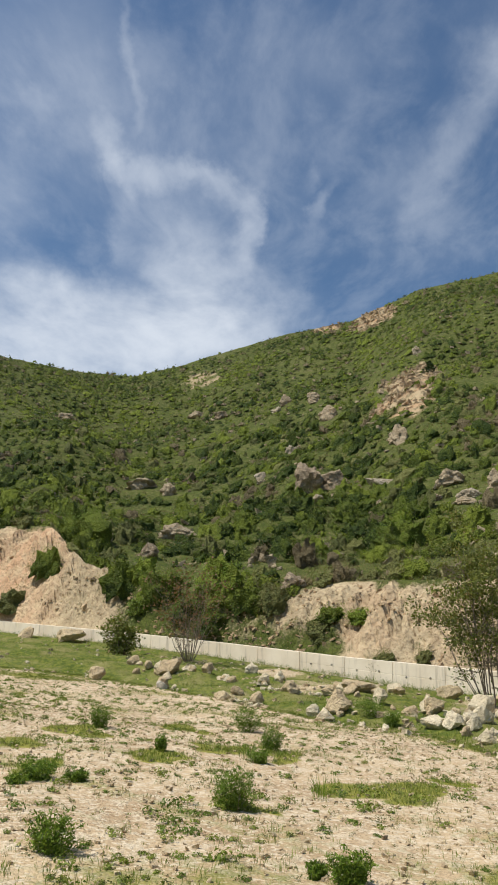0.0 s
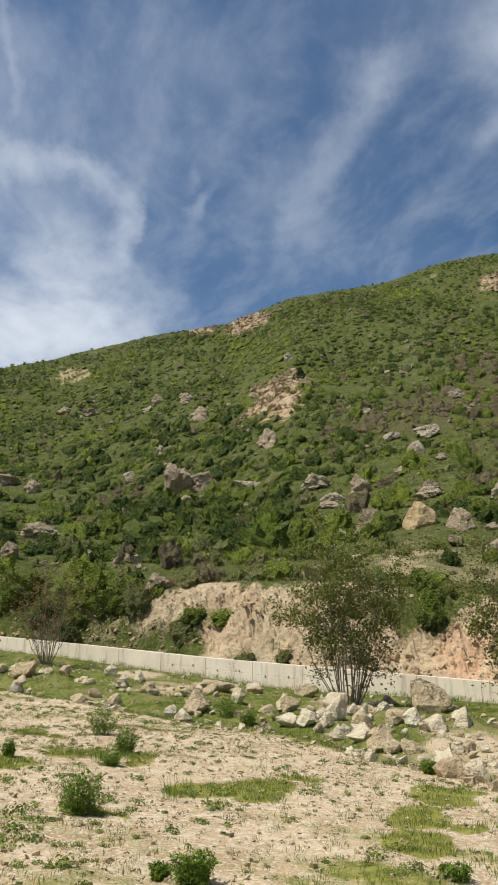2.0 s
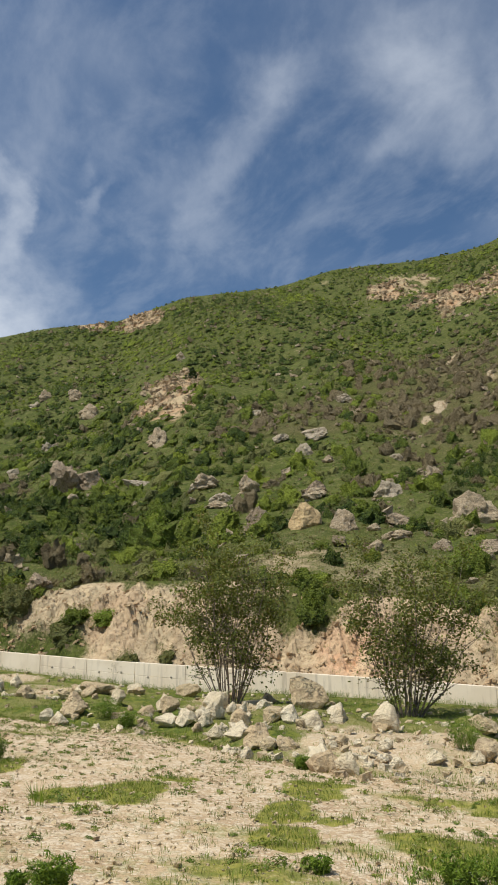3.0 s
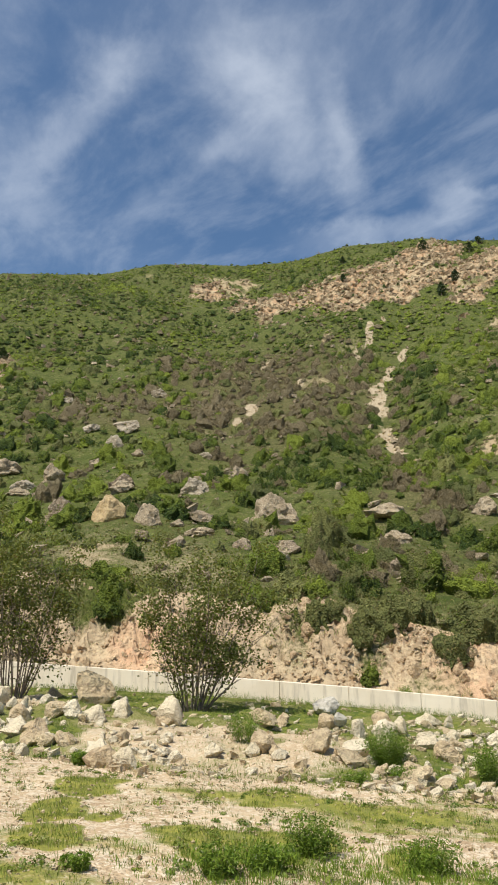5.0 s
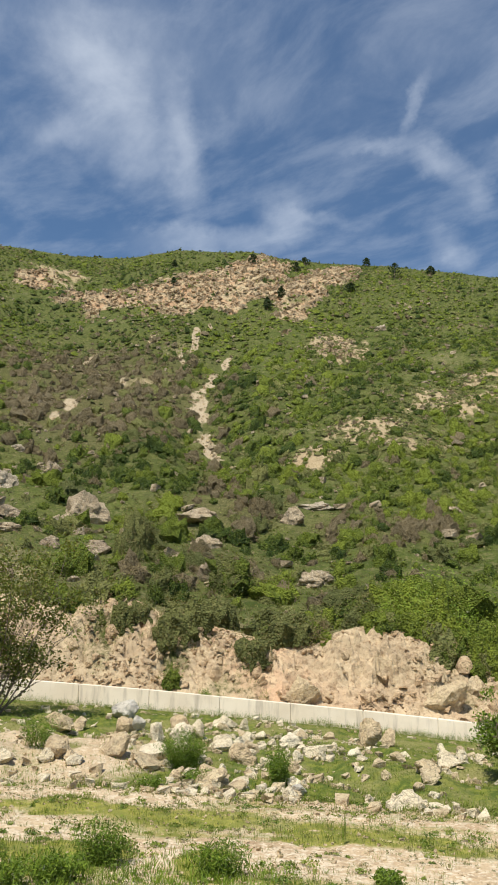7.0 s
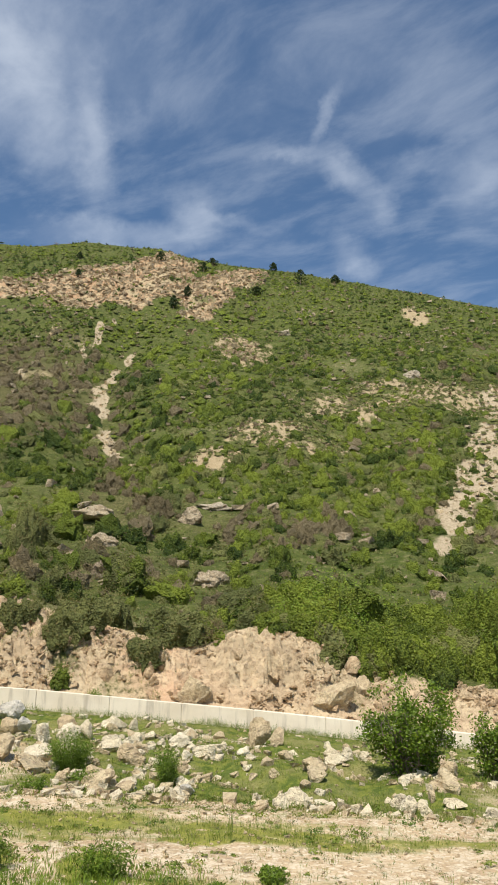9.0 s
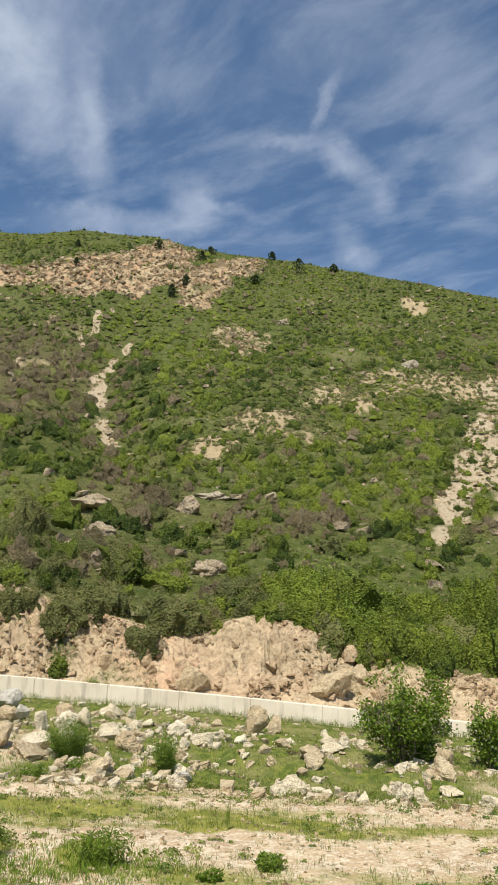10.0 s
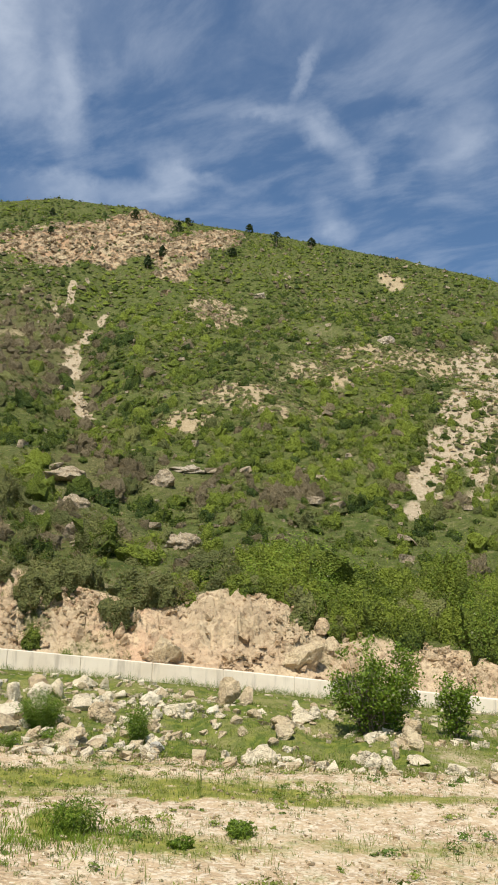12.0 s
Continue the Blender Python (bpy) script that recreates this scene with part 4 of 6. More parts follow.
def stooled_tree(name, th, d, height_, spread, label, category, seed, leaf_mat, stool=0.17, count=16, per_tip=6, leaf=0.09, scatter=0.14, low=0.15, lean=(0, 0), twigs=3, thick=0.024, sides=5, wild=0.16, gaps=-0.2):
    r, g = random.Random(seed), np.random.default_rng(seed)
    paths, tips = stems(r, count, height_, spread, thick, lean, twigs=twigs, wild=wild, stool=stool)
    root = tagged(new(name), label, category)
    root.matrix_basis = Matrix.Translation(place(th, d, 0.03))
    v, f = tubes(paths, sides)
    part("trunk", mesh_np("trunk", v, f, M_BARK, True), root)
    tips = tips + [(p + np.array([r.gauss(0, 0.1), r.gauss(0, 0.1), r.gauss(0, 0.1)]), q) for p, q in tips if q > 0.5]
    pts = np.array([p for p, q in tips if q > low and r.random() < 0.8 and noise.noise(Vector(p) * 1.9 / spread + Vector((seed, 0, 0))) > gaps])
    n = len(pts) * per_tip
    c = np.repeat(pts, per_tip, 0) + g.normal(size=(n, 3)) * scatter * np.array([1, 1, 0.8])
    c[:, 2] = np.maximum(c[:, 2], 0.03)
    nrm = unit(g.normal(size=(n, 3)) + np.array([0, 0, 0.7]))
    size = leaf * g.uniform(0.6, 1.3, n)
    v, f = leaf_cloud(c, nrm, size, size * 0.62, g)
    # random tone, plus light painted in: upper leaves paler, lower leaves darker
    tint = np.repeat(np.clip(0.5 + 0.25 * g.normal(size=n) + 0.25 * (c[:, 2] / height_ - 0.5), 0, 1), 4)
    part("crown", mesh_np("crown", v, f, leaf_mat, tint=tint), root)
    return root


def shrub_field(name, th, r, rad, hgt, leaves, mat, label, seed, leaf_scale=0.12, shape=0.45, twiggy=False, tone=None, follow=0.6, loose=0.5):
    """many shrubs as one mesh of leaf clumps"""
    g = np.random.default_rng(seed)
    n = len(th)
    pos = np.stack([r * np.sin(np.radians(th)), r * np.cos(np.radians(th)), height(th, r)], -1)
    idx = np.repeat(np.arange(n), leaves)
    m = len(idx)
    d = unit(g.normal(size=(m, 3)))
    d[:, 2] = np.abs(d[:, 2]) * 1.0 - 0.08
    # each shrub is a handful of lobes
    lobes = 5
    lobe_dir = unit(g.normal(size=(n, lobes, 3)))
    lobe_dir[..., 2] = np.abs(lobe_dir[..., 2]) * 0.8
    pick = g.integers(0, lobes, m)
    centre = lobe_dir[idx, pick] * loose
    rel = centre + d * (1.05 - loose) * g.random((m, 1)) ** shape
    rel[:, 2] = np.abs(rel[:, 2])
    c = pos[idx] + rel * np.stack([rad, rad, hgt], -1)[idx]
    # the foot of each shrub lies along the slope
    for axis, bx, by in ((0, 0.5, 0.0), (1, 0.0, 0.5)):
        qx, qy = pos[:, 0] + bx, pos[:, 1] + by
        px, py = pos[:, 0] - bx, pos[:, 1] - by
        tilt = np.clip(height(np.degrees(np.arctan2(qx, qy)), np.hypot(qx, qy)) - height(np.degrees(np.arctan2(px, py)), np.hypot(px, py)), -follow, follow)
        c[:, 2] += tilt[idx] * (c[:, axis] - pos[idx, axis])
    size = leaf_scale * np.sqrt(rad)[idx] * g.uniform(0.6, 1.35, m)
    nrm = unit(rel * 1.3 + d * 0.6 + g.normal(size=(m, 3)) * 0.45 + np.array([0, 0, 0.3]))
    if twiggy:
        # short bare twigs that point outward from the foot of the shrub
        foot = pos[idx]
        reach = rad[idx][:, None]
        fore = unit(unit(c - foot) + g.normal(size=(m, 3)) * 0.55) * reach * g.uniform(0.2, 0.5, (m, 1))
        side = unit(np.cross(fore, g.normal(size=(m, 3)))) * (size * 0.062)[:, None]
        v = np.stack([c - fore * 0.5 - side, c + fore * 0.5, c - fore * 0.5 + side], 1).reshape(-1, 3)
        f = np.arange(3 * m).reshape(m, 3)
    else:
        v, f = leaf_tris(c, nrm, size * 1.25, size * 1.1, g)
    per = g.random(n) if tone is None else tone
    # random tone per shrub and leaf, with lit tops and shaded feet painted in
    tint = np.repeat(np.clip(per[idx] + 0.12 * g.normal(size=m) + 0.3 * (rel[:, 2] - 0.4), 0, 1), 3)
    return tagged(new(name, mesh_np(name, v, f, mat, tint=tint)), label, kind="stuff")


def scatter_places(count, th0, th1, r0, r1, seed):
    """even over the plan: bearings and distances"""
    g = np.random.default_rng(seed)
    return g.uniform(th0, th1, count), np.sqrt(g.uniform(r0 ** 2, r1 ** 2, count)), g


def dome(sub):
    """the upper part of a ball as a template: directions and triangles"""
    bm = bmesh.new()
    bmesh.ops.create_icosphere(bm, subdivisions=sub, radius=1.0)
    bmesh.ops.delete(bm, geom=[v for v in bm.verts if v.co.z < -0.35], context="VERTS")
    bm.verts.index_update()
    d, f = np.array([v.co[:] for v in bm.verts]), np.array([[v.index for v in q.verts] for q in bm.faces])
    bm.free()
    return d, f


DOMES = {k: dome(k) for k in (1, 2, 3)}


def slope_of(pos, limit=0.7):
    """rise of the ground per metre along x and along y"""
    def lie(dx, dy):
        x, y = pos[:, 0] + dx, pos[:, 1] + dy
        return height(np.degrees(np.arctan2(x, y)), np.hypot(x, y))
    return np.clip(lie(0.5, 0) - lie(-0.5, 0), -limit, limit), np.clip(lie(0, 0.5) - lie(0, -0.5), -limit, limit)


def bush_field(name, th, r, rad, hgt, sub, leaves, leaf, mat, mass, label, seed, tone, lobes=(2.2, 5.0), slim=1.0, follow=0.7):
    """rounded, lobed shrubs: a close mass of foliage with loose leaves all over it"""
    g = np.random.default_rng(seed)
    n = len(th)
    if not n:
        return None
    pos = np.stack([r * np.sin(np.radians(th)), r * np.cos(np.radians(th)), height(th, r)], -1)
    gx, gy = slope_of(pos, follow)
    wave = unit(g.normal(size=(n, 4, 3))) * g.uniform(*lobes, (n, 4, 1))
    phase = g.uniform(0, 6.28, (n, 4))
    size = np.stack([rad * g.uniform(0.85, 1.2, n), rad * g.uniform(0.85, 1.2, n), hgt], -1)

    def spread(i, d, k):
        swell = 0.22 + 1.12 * np.abs(np.sin(np.einsum("mkc,mc->mk", wave[i], d) + phase[i])).mean(1)
        p = d * (swell * k)[:, None] * size[i]
        p[:, 2] += gx[i] * p[:, 0] + gy[i] * p[:, 1]
        return p + pos[i]

    d, f = DOMES[sub]
    i = np.repeat(np.arange(n), len(d))
    dd = np.tile(d, (n, 1)) + g.normal(size=(n * len(d), 3)) * 0.05
    v1 = spread(i, dd, g.uniform(0.62, 1.0, len(i)))
    f1 = (f[None] + len(d) * np.arange(n)[:, None, None]).reshape(-1, 3)
    # sunlit tops and shaded flanks are painted into the tint by direction
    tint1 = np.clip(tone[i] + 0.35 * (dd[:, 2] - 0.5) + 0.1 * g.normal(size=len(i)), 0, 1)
    root = tagged(new(name), label, kind="stuff")
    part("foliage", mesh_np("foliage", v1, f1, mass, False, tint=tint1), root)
    i = np.repeat(np.arange(n), np.maximum(3, (leaves * g.uniform(0.7, 1.3, n)).astype(int)))
    m = len(i)
    d = unit(g.normal(size=(m, 3)))
    d[:, 2] = np.where(d[:, 2] < -0.25, -d[:, 2], d[:, 2])
    c = spread(i, d, 0.74 + 0.5 * g.random(m) ** 1.3)
    long = leaf * np.sqrt(rad)[i] * g.uniform(0.6, 1.4, m)
    v2, f2 = leaf_tris(c, unit(d + 0.55 * g.normal(size=(m, 3)) + np.array([0, 0, 0.25])), long * 1.3 / slim, long * slim, g)
    # the leaves get the same painted light: lighter on top, darker below
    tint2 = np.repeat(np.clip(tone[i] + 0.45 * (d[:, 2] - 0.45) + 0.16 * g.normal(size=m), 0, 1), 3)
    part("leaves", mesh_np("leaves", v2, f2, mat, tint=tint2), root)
    return root


def spaced_places(step, th0, th1, r0, r1, seed):
    """a loose, evenly spaced scatter over the plan"""
    g = np.random.default_rng(seed)
    x, y = np.meshgrid(np.arange(-r1, r1, step), np.arange(-60, r1, step * 0.87))
    x = x + (np.arange(len(x)) % 2)[:, None] * step / 2
    x, y = (x + g.uniform(-0.42, 0.42, x.shape) * step).ravel(), (y + g.uniform(-0.42, 0.42, x.shape) * step).ravel()
    th, r = np.degrees(np.arctan2(x, y)), np.hypot(x, y)
    keep = (th > th0) & (th < th1) & (r > r0) & (r < r1)
    return th[keep], r[keep], g


def beside_boulders(th, r, before=2.6):
    """true where a shrub would hide one of the boulders"""
    hid = np.zeros(len(th), bool)
    for a, d, w, h in GREY_BOULDERS + BROWN_BOULDERS + PALE_BOULDERS + ORANGE_BOULDERS:
        hid |= (np.abs(np.radians(th - a)) * r < w * 0.55 + 0.25) & (r > d - before) & (r < d + w * 0.9)
    return hid


def hillside_shrubs():
    for band, (r0, r1, sub, leaves, leaf) in enumerate(((24, 44, 3, 620, 0.052), (44, 76, 3, 180, 0.085), (76, 128, 2, 36, 0.16), (128, 216, 1, 10, 0.27))):
        for tier, step in enumerate((1.9, 1.2)):
            th, r, g = spaced_places(step, -23, 78, r0, r1, 100 + 10 * tier + band)
            count = len(th)
            green, bank, crag, scree, dry = cover(th, r)
            rt, rc = bank_rim(th)[0], crest(th)[0]
            x, y = r * np.sin(np.radians(th)), r * np.cos(np.radians(th))
            clump = fbm(x / 9, y / 9, 3, 201) + 0.6 * fbm(x / 3.1, y / 3.1, 2, 203)
            lush_side = smooth(46, 56, th) * smooth(34, 60, r)
            big = tier == 0
            want = np.clip((0.78 if big else 0.60) + 0.55 * (green - 0.7) + 0.45 * clump + (0.05 if big else 0.4) * lush_side + (0.0 if big else 0.25) * smooth(110, 150, r), 0.04, 0.97)
            want *= np.where(r < 50, 0.72, 1.0)
            want *= (1 - 0.93 * np.clip(crag * 1.25, 0, 1)) * (1 - (0.9 if big else 0.6) * np.clip(scree * 1.3, 0, 1)) * (1 - 0.9 * chute(th, r)) * (1 - 0.6 * patches(th, r, OPEN)) * (1 - (0.75 if big else 0.3) * patches(th, r, BARE))
            keep = (r > rt + 0.2) & (r < rc + 4) & (g.random(count) < want) & ~beside_boulders(th, r)
            th, r, dry, clump, lush_side = th[keep], r[keep], dry[keep], clump[keep], lush_side[keep]
            n = len(th)
            rad = (0.5 + 0.75 * g.random(n) ** 1.5) * (1 - 0.2 * lush_side) if big else 0.26 + 0.36 * g.random(n) ** 1.3
            rad *= np.where(r > crest(th)[0] - 6, 0.7, 1.0) * np.where(r < 46, 0.85, 1.0)
            hgt = rad * g.uniform(0.8, 1.45, n)
            kind = g.random(n)
            brown = kind < 0.06 + 0.68 * dry + 0.12 * smooth(30, 45, th) * (r < 60) * (th < 60)
            edge = 1 - smooth(4, 16, r - bank_rim(th)[0])
            dull = ~brown & (kind > 0.84 - 0.12 * dry - 0.3 * edge)
            lush = ~brown & ~dull
            k = (leaves * (1.0 if big else 0.45)) * np.ones(n)
            tone = np.clip(0.36 + 0.4 * fbm(th / 3.5, r / 14, 4, 7) + 0.27 * g.normal(size=n) + 0.08 * lush_side + 0.16 * (r < 46), 0.02, 1)
            low = sub if big else max(1, sub - 1)
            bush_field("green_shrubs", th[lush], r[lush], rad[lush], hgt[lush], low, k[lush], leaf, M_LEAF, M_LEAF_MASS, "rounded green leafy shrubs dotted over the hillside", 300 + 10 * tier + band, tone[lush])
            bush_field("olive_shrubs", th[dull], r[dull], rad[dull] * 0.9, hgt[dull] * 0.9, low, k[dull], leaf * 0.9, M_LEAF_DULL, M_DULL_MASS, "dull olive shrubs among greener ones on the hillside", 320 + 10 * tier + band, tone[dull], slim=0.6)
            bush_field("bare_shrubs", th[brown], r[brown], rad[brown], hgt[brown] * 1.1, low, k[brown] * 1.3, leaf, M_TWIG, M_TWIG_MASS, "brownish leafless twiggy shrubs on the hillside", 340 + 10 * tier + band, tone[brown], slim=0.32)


def hillside_tufts():
    th, r, g = scatter_places(14000, 44, 78, 60, 140, 153)
    tan = patches(th, r, BARE)
    keep = g.random(14000) < 0.85 * (tan > 0.12) + 0.4 * (patches(th, r, SCREE) > 0.1)
    rad = g.uniform(0.18, 0.5, keep.sum())
    bush_field("bare_slope_herbs", th[keep], r[keep], rad, rad * 0.9, 1, np.full(len(rad), 6), 0.2, M_HERB, M_DULL_MASS, "olive herbs dotted over bare ground of the slope", 367, g.random(len(rad)))
    th, r, g = scatter_places(16000, -23, 78, 28, 110, 150)
    green, bank, crag, scree, dry = cover(th, r)
    keep = (r > bank_rim(th)[0]) & (g.random(16000) < np.clip(green * 0.95, 0.04, 0.9) * (1 - 0.65 * dry) * (1 - 0.8 * scree) * (1 - 0.8 * crag))
    th, r = th[keep], r[keep]
    rad = g.uniform(0.15, 0.4, len(th)) * (1 + r / 200)
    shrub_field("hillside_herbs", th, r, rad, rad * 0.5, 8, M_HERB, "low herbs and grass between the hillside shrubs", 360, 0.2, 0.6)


def rim_fringe():
    g = np.random.default_rng(155)
    th = np.concatenate([g.uniform(36, 77, 420), g.uniform(-22, 36, 120)])
    r = bank_rim(th)[0] - 0.15 + 2.8 * g.random(540) ** 1.3
    keep = (fbm(th / 2.2, r * 0, 2, 31) > -0.25) & (patches(th, r, BARE_RIM) < 0.3)
    th, r = th[keep], r[keep]
    n = len(th)
    rad = 0.25 + 0.5 * g.random(n) ** 1.5
    kind = g.random(n)
    tone = g.uniform(0.2, 0.9, n)
    for pick, mat, mass, name, label in ((kind < 0.4, M_LEAF, M_LEAF_MASS, "green_shrubs", "green leafy shrubs along the rim of the bank"), ((kind >= 0.4) & (kind < 0.78), M_LEAF_DULL, M_DULL_MASS, "olive_shrubs", "olive shrubs hanging over the rim of the bank")):
        bush_field(name, th[pick], r[pick], rad[pick], rad[pick] * 1.1, 3, np.full(pick.sum(), 260), 0.06, mat, mass, label, 370, tone[pick])
    pick = kind >= 0.78
    shrub_field("bare_shrubs", th[pick], r[pick], rad[pick], rad[pick] * 1.15, 380, M_TWIG, "brown twiggy shrubs along the rim of the bank", 370, 0.17, 0.5, True, tone=tone[pick])


def shelf_shrubs():
    g = np.random.default_rng(157)
    th = g.uniform(57, 77, 190)
    r = bank_rim(th)[0] + 0.2 + 8.5 * g.random(190)
    rad = 0.35 + 0.6 * g.random(190) ** 1.4
    bush_field("green_shrubs", th, r, rad, rad * 1.3, 3, np.full(190, 420), 0.06, M_LEAF, M_LEAF_MASS, "lush green shrubs on the shelf above the bank", 371, g.uniform(0.1, 0.9, 190))


hillside_shrubs()
shelf_shrubs()
rim_fringe()
hillside_tufts()


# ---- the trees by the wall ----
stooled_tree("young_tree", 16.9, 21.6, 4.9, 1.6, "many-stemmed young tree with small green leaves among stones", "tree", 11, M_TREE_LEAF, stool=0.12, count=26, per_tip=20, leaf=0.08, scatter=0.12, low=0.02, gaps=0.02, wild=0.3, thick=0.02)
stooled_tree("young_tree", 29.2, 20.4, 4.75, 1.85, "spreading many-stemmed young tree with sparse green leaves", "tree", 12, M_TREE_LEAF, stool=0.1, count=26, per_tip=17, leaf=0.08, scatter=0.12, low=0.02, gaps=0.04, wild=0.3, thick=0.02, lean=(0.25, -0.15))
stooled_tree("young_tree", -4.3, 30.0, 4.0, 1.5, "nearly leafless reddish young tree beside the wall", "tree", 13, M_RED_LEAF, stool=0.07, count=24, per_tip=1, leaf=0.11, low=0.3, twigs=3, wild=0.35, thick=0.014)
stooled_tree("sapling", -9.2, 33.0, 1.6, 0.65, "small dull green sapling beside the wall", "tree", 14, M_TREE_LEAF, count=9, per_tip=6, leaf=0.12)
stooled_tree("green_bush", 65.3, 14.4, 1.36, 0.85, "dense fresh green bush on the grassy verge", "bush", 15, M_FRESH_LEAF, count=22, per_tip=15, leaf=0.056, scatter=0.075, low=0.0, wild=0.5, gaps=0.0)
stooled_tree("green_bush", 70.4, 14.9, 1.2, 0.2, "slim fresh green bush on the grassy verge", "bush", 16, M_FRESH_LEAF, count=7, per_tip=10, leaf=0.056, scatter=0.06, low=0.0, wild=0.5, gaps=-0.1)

# ---- boulders on the hillside ----
stones("boulder", GREY_BOULDERS, M_GREY, "weathered grey boulder among shrubs on the hillside", "boulder", "boulders on the hillside", 21, 9, 0.36, 4, 0.2, (1.05, 1.0))
stones("boulder", BROWN_BOULDERS, M_BROWN, "brown craggy boulder among shrubs on the hillside", "boulder", "boulders on the hillside", 22, 7, 0.36, 4, 0.16, (1.08, 1.02))
stones("boulder", PALE_BOULDERS, M_PALE_GREY, "pale flat boulder among shrubs on the hillside", "boulder", "boulders on the hillside", 23, 7, 0.38, 4, 0.18, (1.12, 1.15))
stones("boulder", ORANGE_BOULDERS, M_ORANGE, "rounded orange sandstone boulder on the hillside", "boulder", "boulders on the hillside", 24, 1, 0.4, 4, 0.08, (1.0, 1.15))
stones("boulder", [(60.2, 24.3, 1.45, 0.85), (62.1, 25.2, 0.7, 0.5), (50.5, 24.2, 1.1, 0.9)], M_TAN, "pale ochre boulder lying at the foot of the cut bank", "boulder", "boulders at the bank", 28, 3, 0.3, 4, 0.14)

# ---- stones of the verge ----
stones("stone", [(-10.6, 25.5, 0.56, 0.46), (-5.6, 25.0, 1.0, 0.46), (3.1, 20.5, 0.42, 0.33), (6.3, 18.0, 0.66, 0.53), (7.7, 21.1, 0.92, 0.37), (-12.6, 39.0, 1.49, 0.6), (-15.6, 41.8, 0.89, 0.7), (22.3, 20.7, 1.13, 0.83), (19.1, 13.7, 0.6, 0.42), (21.0, 13.4, 0.34, 0.22), (13.9, 25.6, 0.86, 0.48), (38.3, 12.9, 0.55, 0.37), (40.4, 12.7, 0.55, 0.23), (27.9, 15.7, 0.62, 0.51), (44.9, 12.1, 0.48, 0.31), (55.1, 18.1, 0.52, 0.63), (56.4, 17.5, 0.31, 0.38), (59.1, 12.9, 0.32, 0.23), (57.9, 11.6, 0.31, 0.23), (67.6, 12.8, 0.41, 0.33), (12.8, 18.8, 0.48, 0.38), (46.6, 11.6, 0.33, 0.17)], M_TAN, "ochre stone lying in the grassy rubble verge", "stone", "stones on the verge", 31)
stones("stone", [(0.2, 25.3, 0.46, 0.37), (2.2, 24.3, 0.35, 0.28), (6.5, 21.9, 0.29, 0.32), (10.2, 25.1, 0.55, 0.26), (12.5, 19.0, 0.48, 0.39), (15.2, 16.5, 0.36, 0.3), (24.6, 16.4, 0.36, 0.3), (27.8, 15.7, 0.51, 0.57), (15.9, 19.5, 0.57, 0.45), (15.4, 16.3, 0.33, 0.3), (16.6, 15.2, 0.28, 0.22), (18.0, 16.9, 0.27, 0.37), (12.7, 16.5, 0.54, 0.3), (40.8, 13.2, 0.52, 0.27), (31.2, 12.8, 0.32, 0.17), (27.1, 12.9, 0.23, 0.13), (24.6, 16.7, 0.48, 0.3), (43.5, 15.9, 0.29, 0.37), (45.4, 14.1, 0.41, 0.28), (45.2, 20.9, 0.68, 0.33), (49.8, 14.9, 0.38, 0.27), (54.3, 14.9, 0.32, 0.19)], M_PALE, "pale limestone lump on the grassy rubble verge", "stone", "stones on the verge", 32)
stones("stone", [(60.3, 15.2, 0.41, 0.2), (61.2, 15.4, 0.22, 0.15), (62.3, 16.0, 0.21, 0.14), (65.1, 11.6, 0.25, 0.23), (66.2, 11.6, 0.17, 0.18), (68.1, 12.2, 0.3, 0.12), (46.5, 21.0, 0.27, 0.3), (48.6, 15.8, 0.2, 0.16), (24.3, 13.2, 0.19, 0.14), (27.6, 12.8, 0.23, 0.11), (64.4, 12.0, 0.21, 0.14), (43.2, 12.4, 0.2, 0.14)], M_PALE, "small pale stone on the grassy verge", "stone", "stones on the verge", 33)
stones("stone", [(38.4, 20.6, 0.71, 0.45), (39.4, 16.8, 0.34, 0.3), (-6.1, 22.9, 0.33, 0.25), (50.6, 11.7, 0.25, 0.15)], M_SLAB, "flat grey stone slab on the rubble verge", "stone", "stones on the verge", 34)

# broken stones along the verge: bearing, distance, width, height
stones("stone", [(24.56, 16.3, 0.38, 0.38), (31.21, 12.7, 0.28, 0.15), (27.75, 13.1, 0.19, 0.11), (27.99, 12.9, 0.17, 0.11), (40.79, 14.4, 0.21, 0.33), (42.46, 15.0, 0.39, 0.39), (43.67, 17.3, 0.15, 0.22), (46.88, 16.7, 0.34, 0.22), (47.82, 16.7, 0.22, 0.17), (47.38, 14.0, 0.18, 0.14), (50.45, 14.1, 0.18, 0.14), (51.52, 14.4, 0.41, 0.23), (46.71, 12.2, 0.26, 0.12), (41.83, 13.0, 0.21, 0.13), (50.27, 20.2, 0.35, 0.17), (50.63, 14.9, 0.15, 0.11), (15.03, 16.5, 0.31, 0.26), (16.01, 16.6, 0.44, 0.34), (16.12, 19.9, 0.52, 0.36), (27.82, 13.2, 0.27, 0.17), (27.61, 12.9, 0.23, 0.09), (23.57, 13.5, 0.12, 0.16), (26.01, 13.2, 0.15, 0.12)], M_PALE, "pale angular broken stone in the grass of the verge", "stone", "stones on the verge", 130, 7, 0.2)
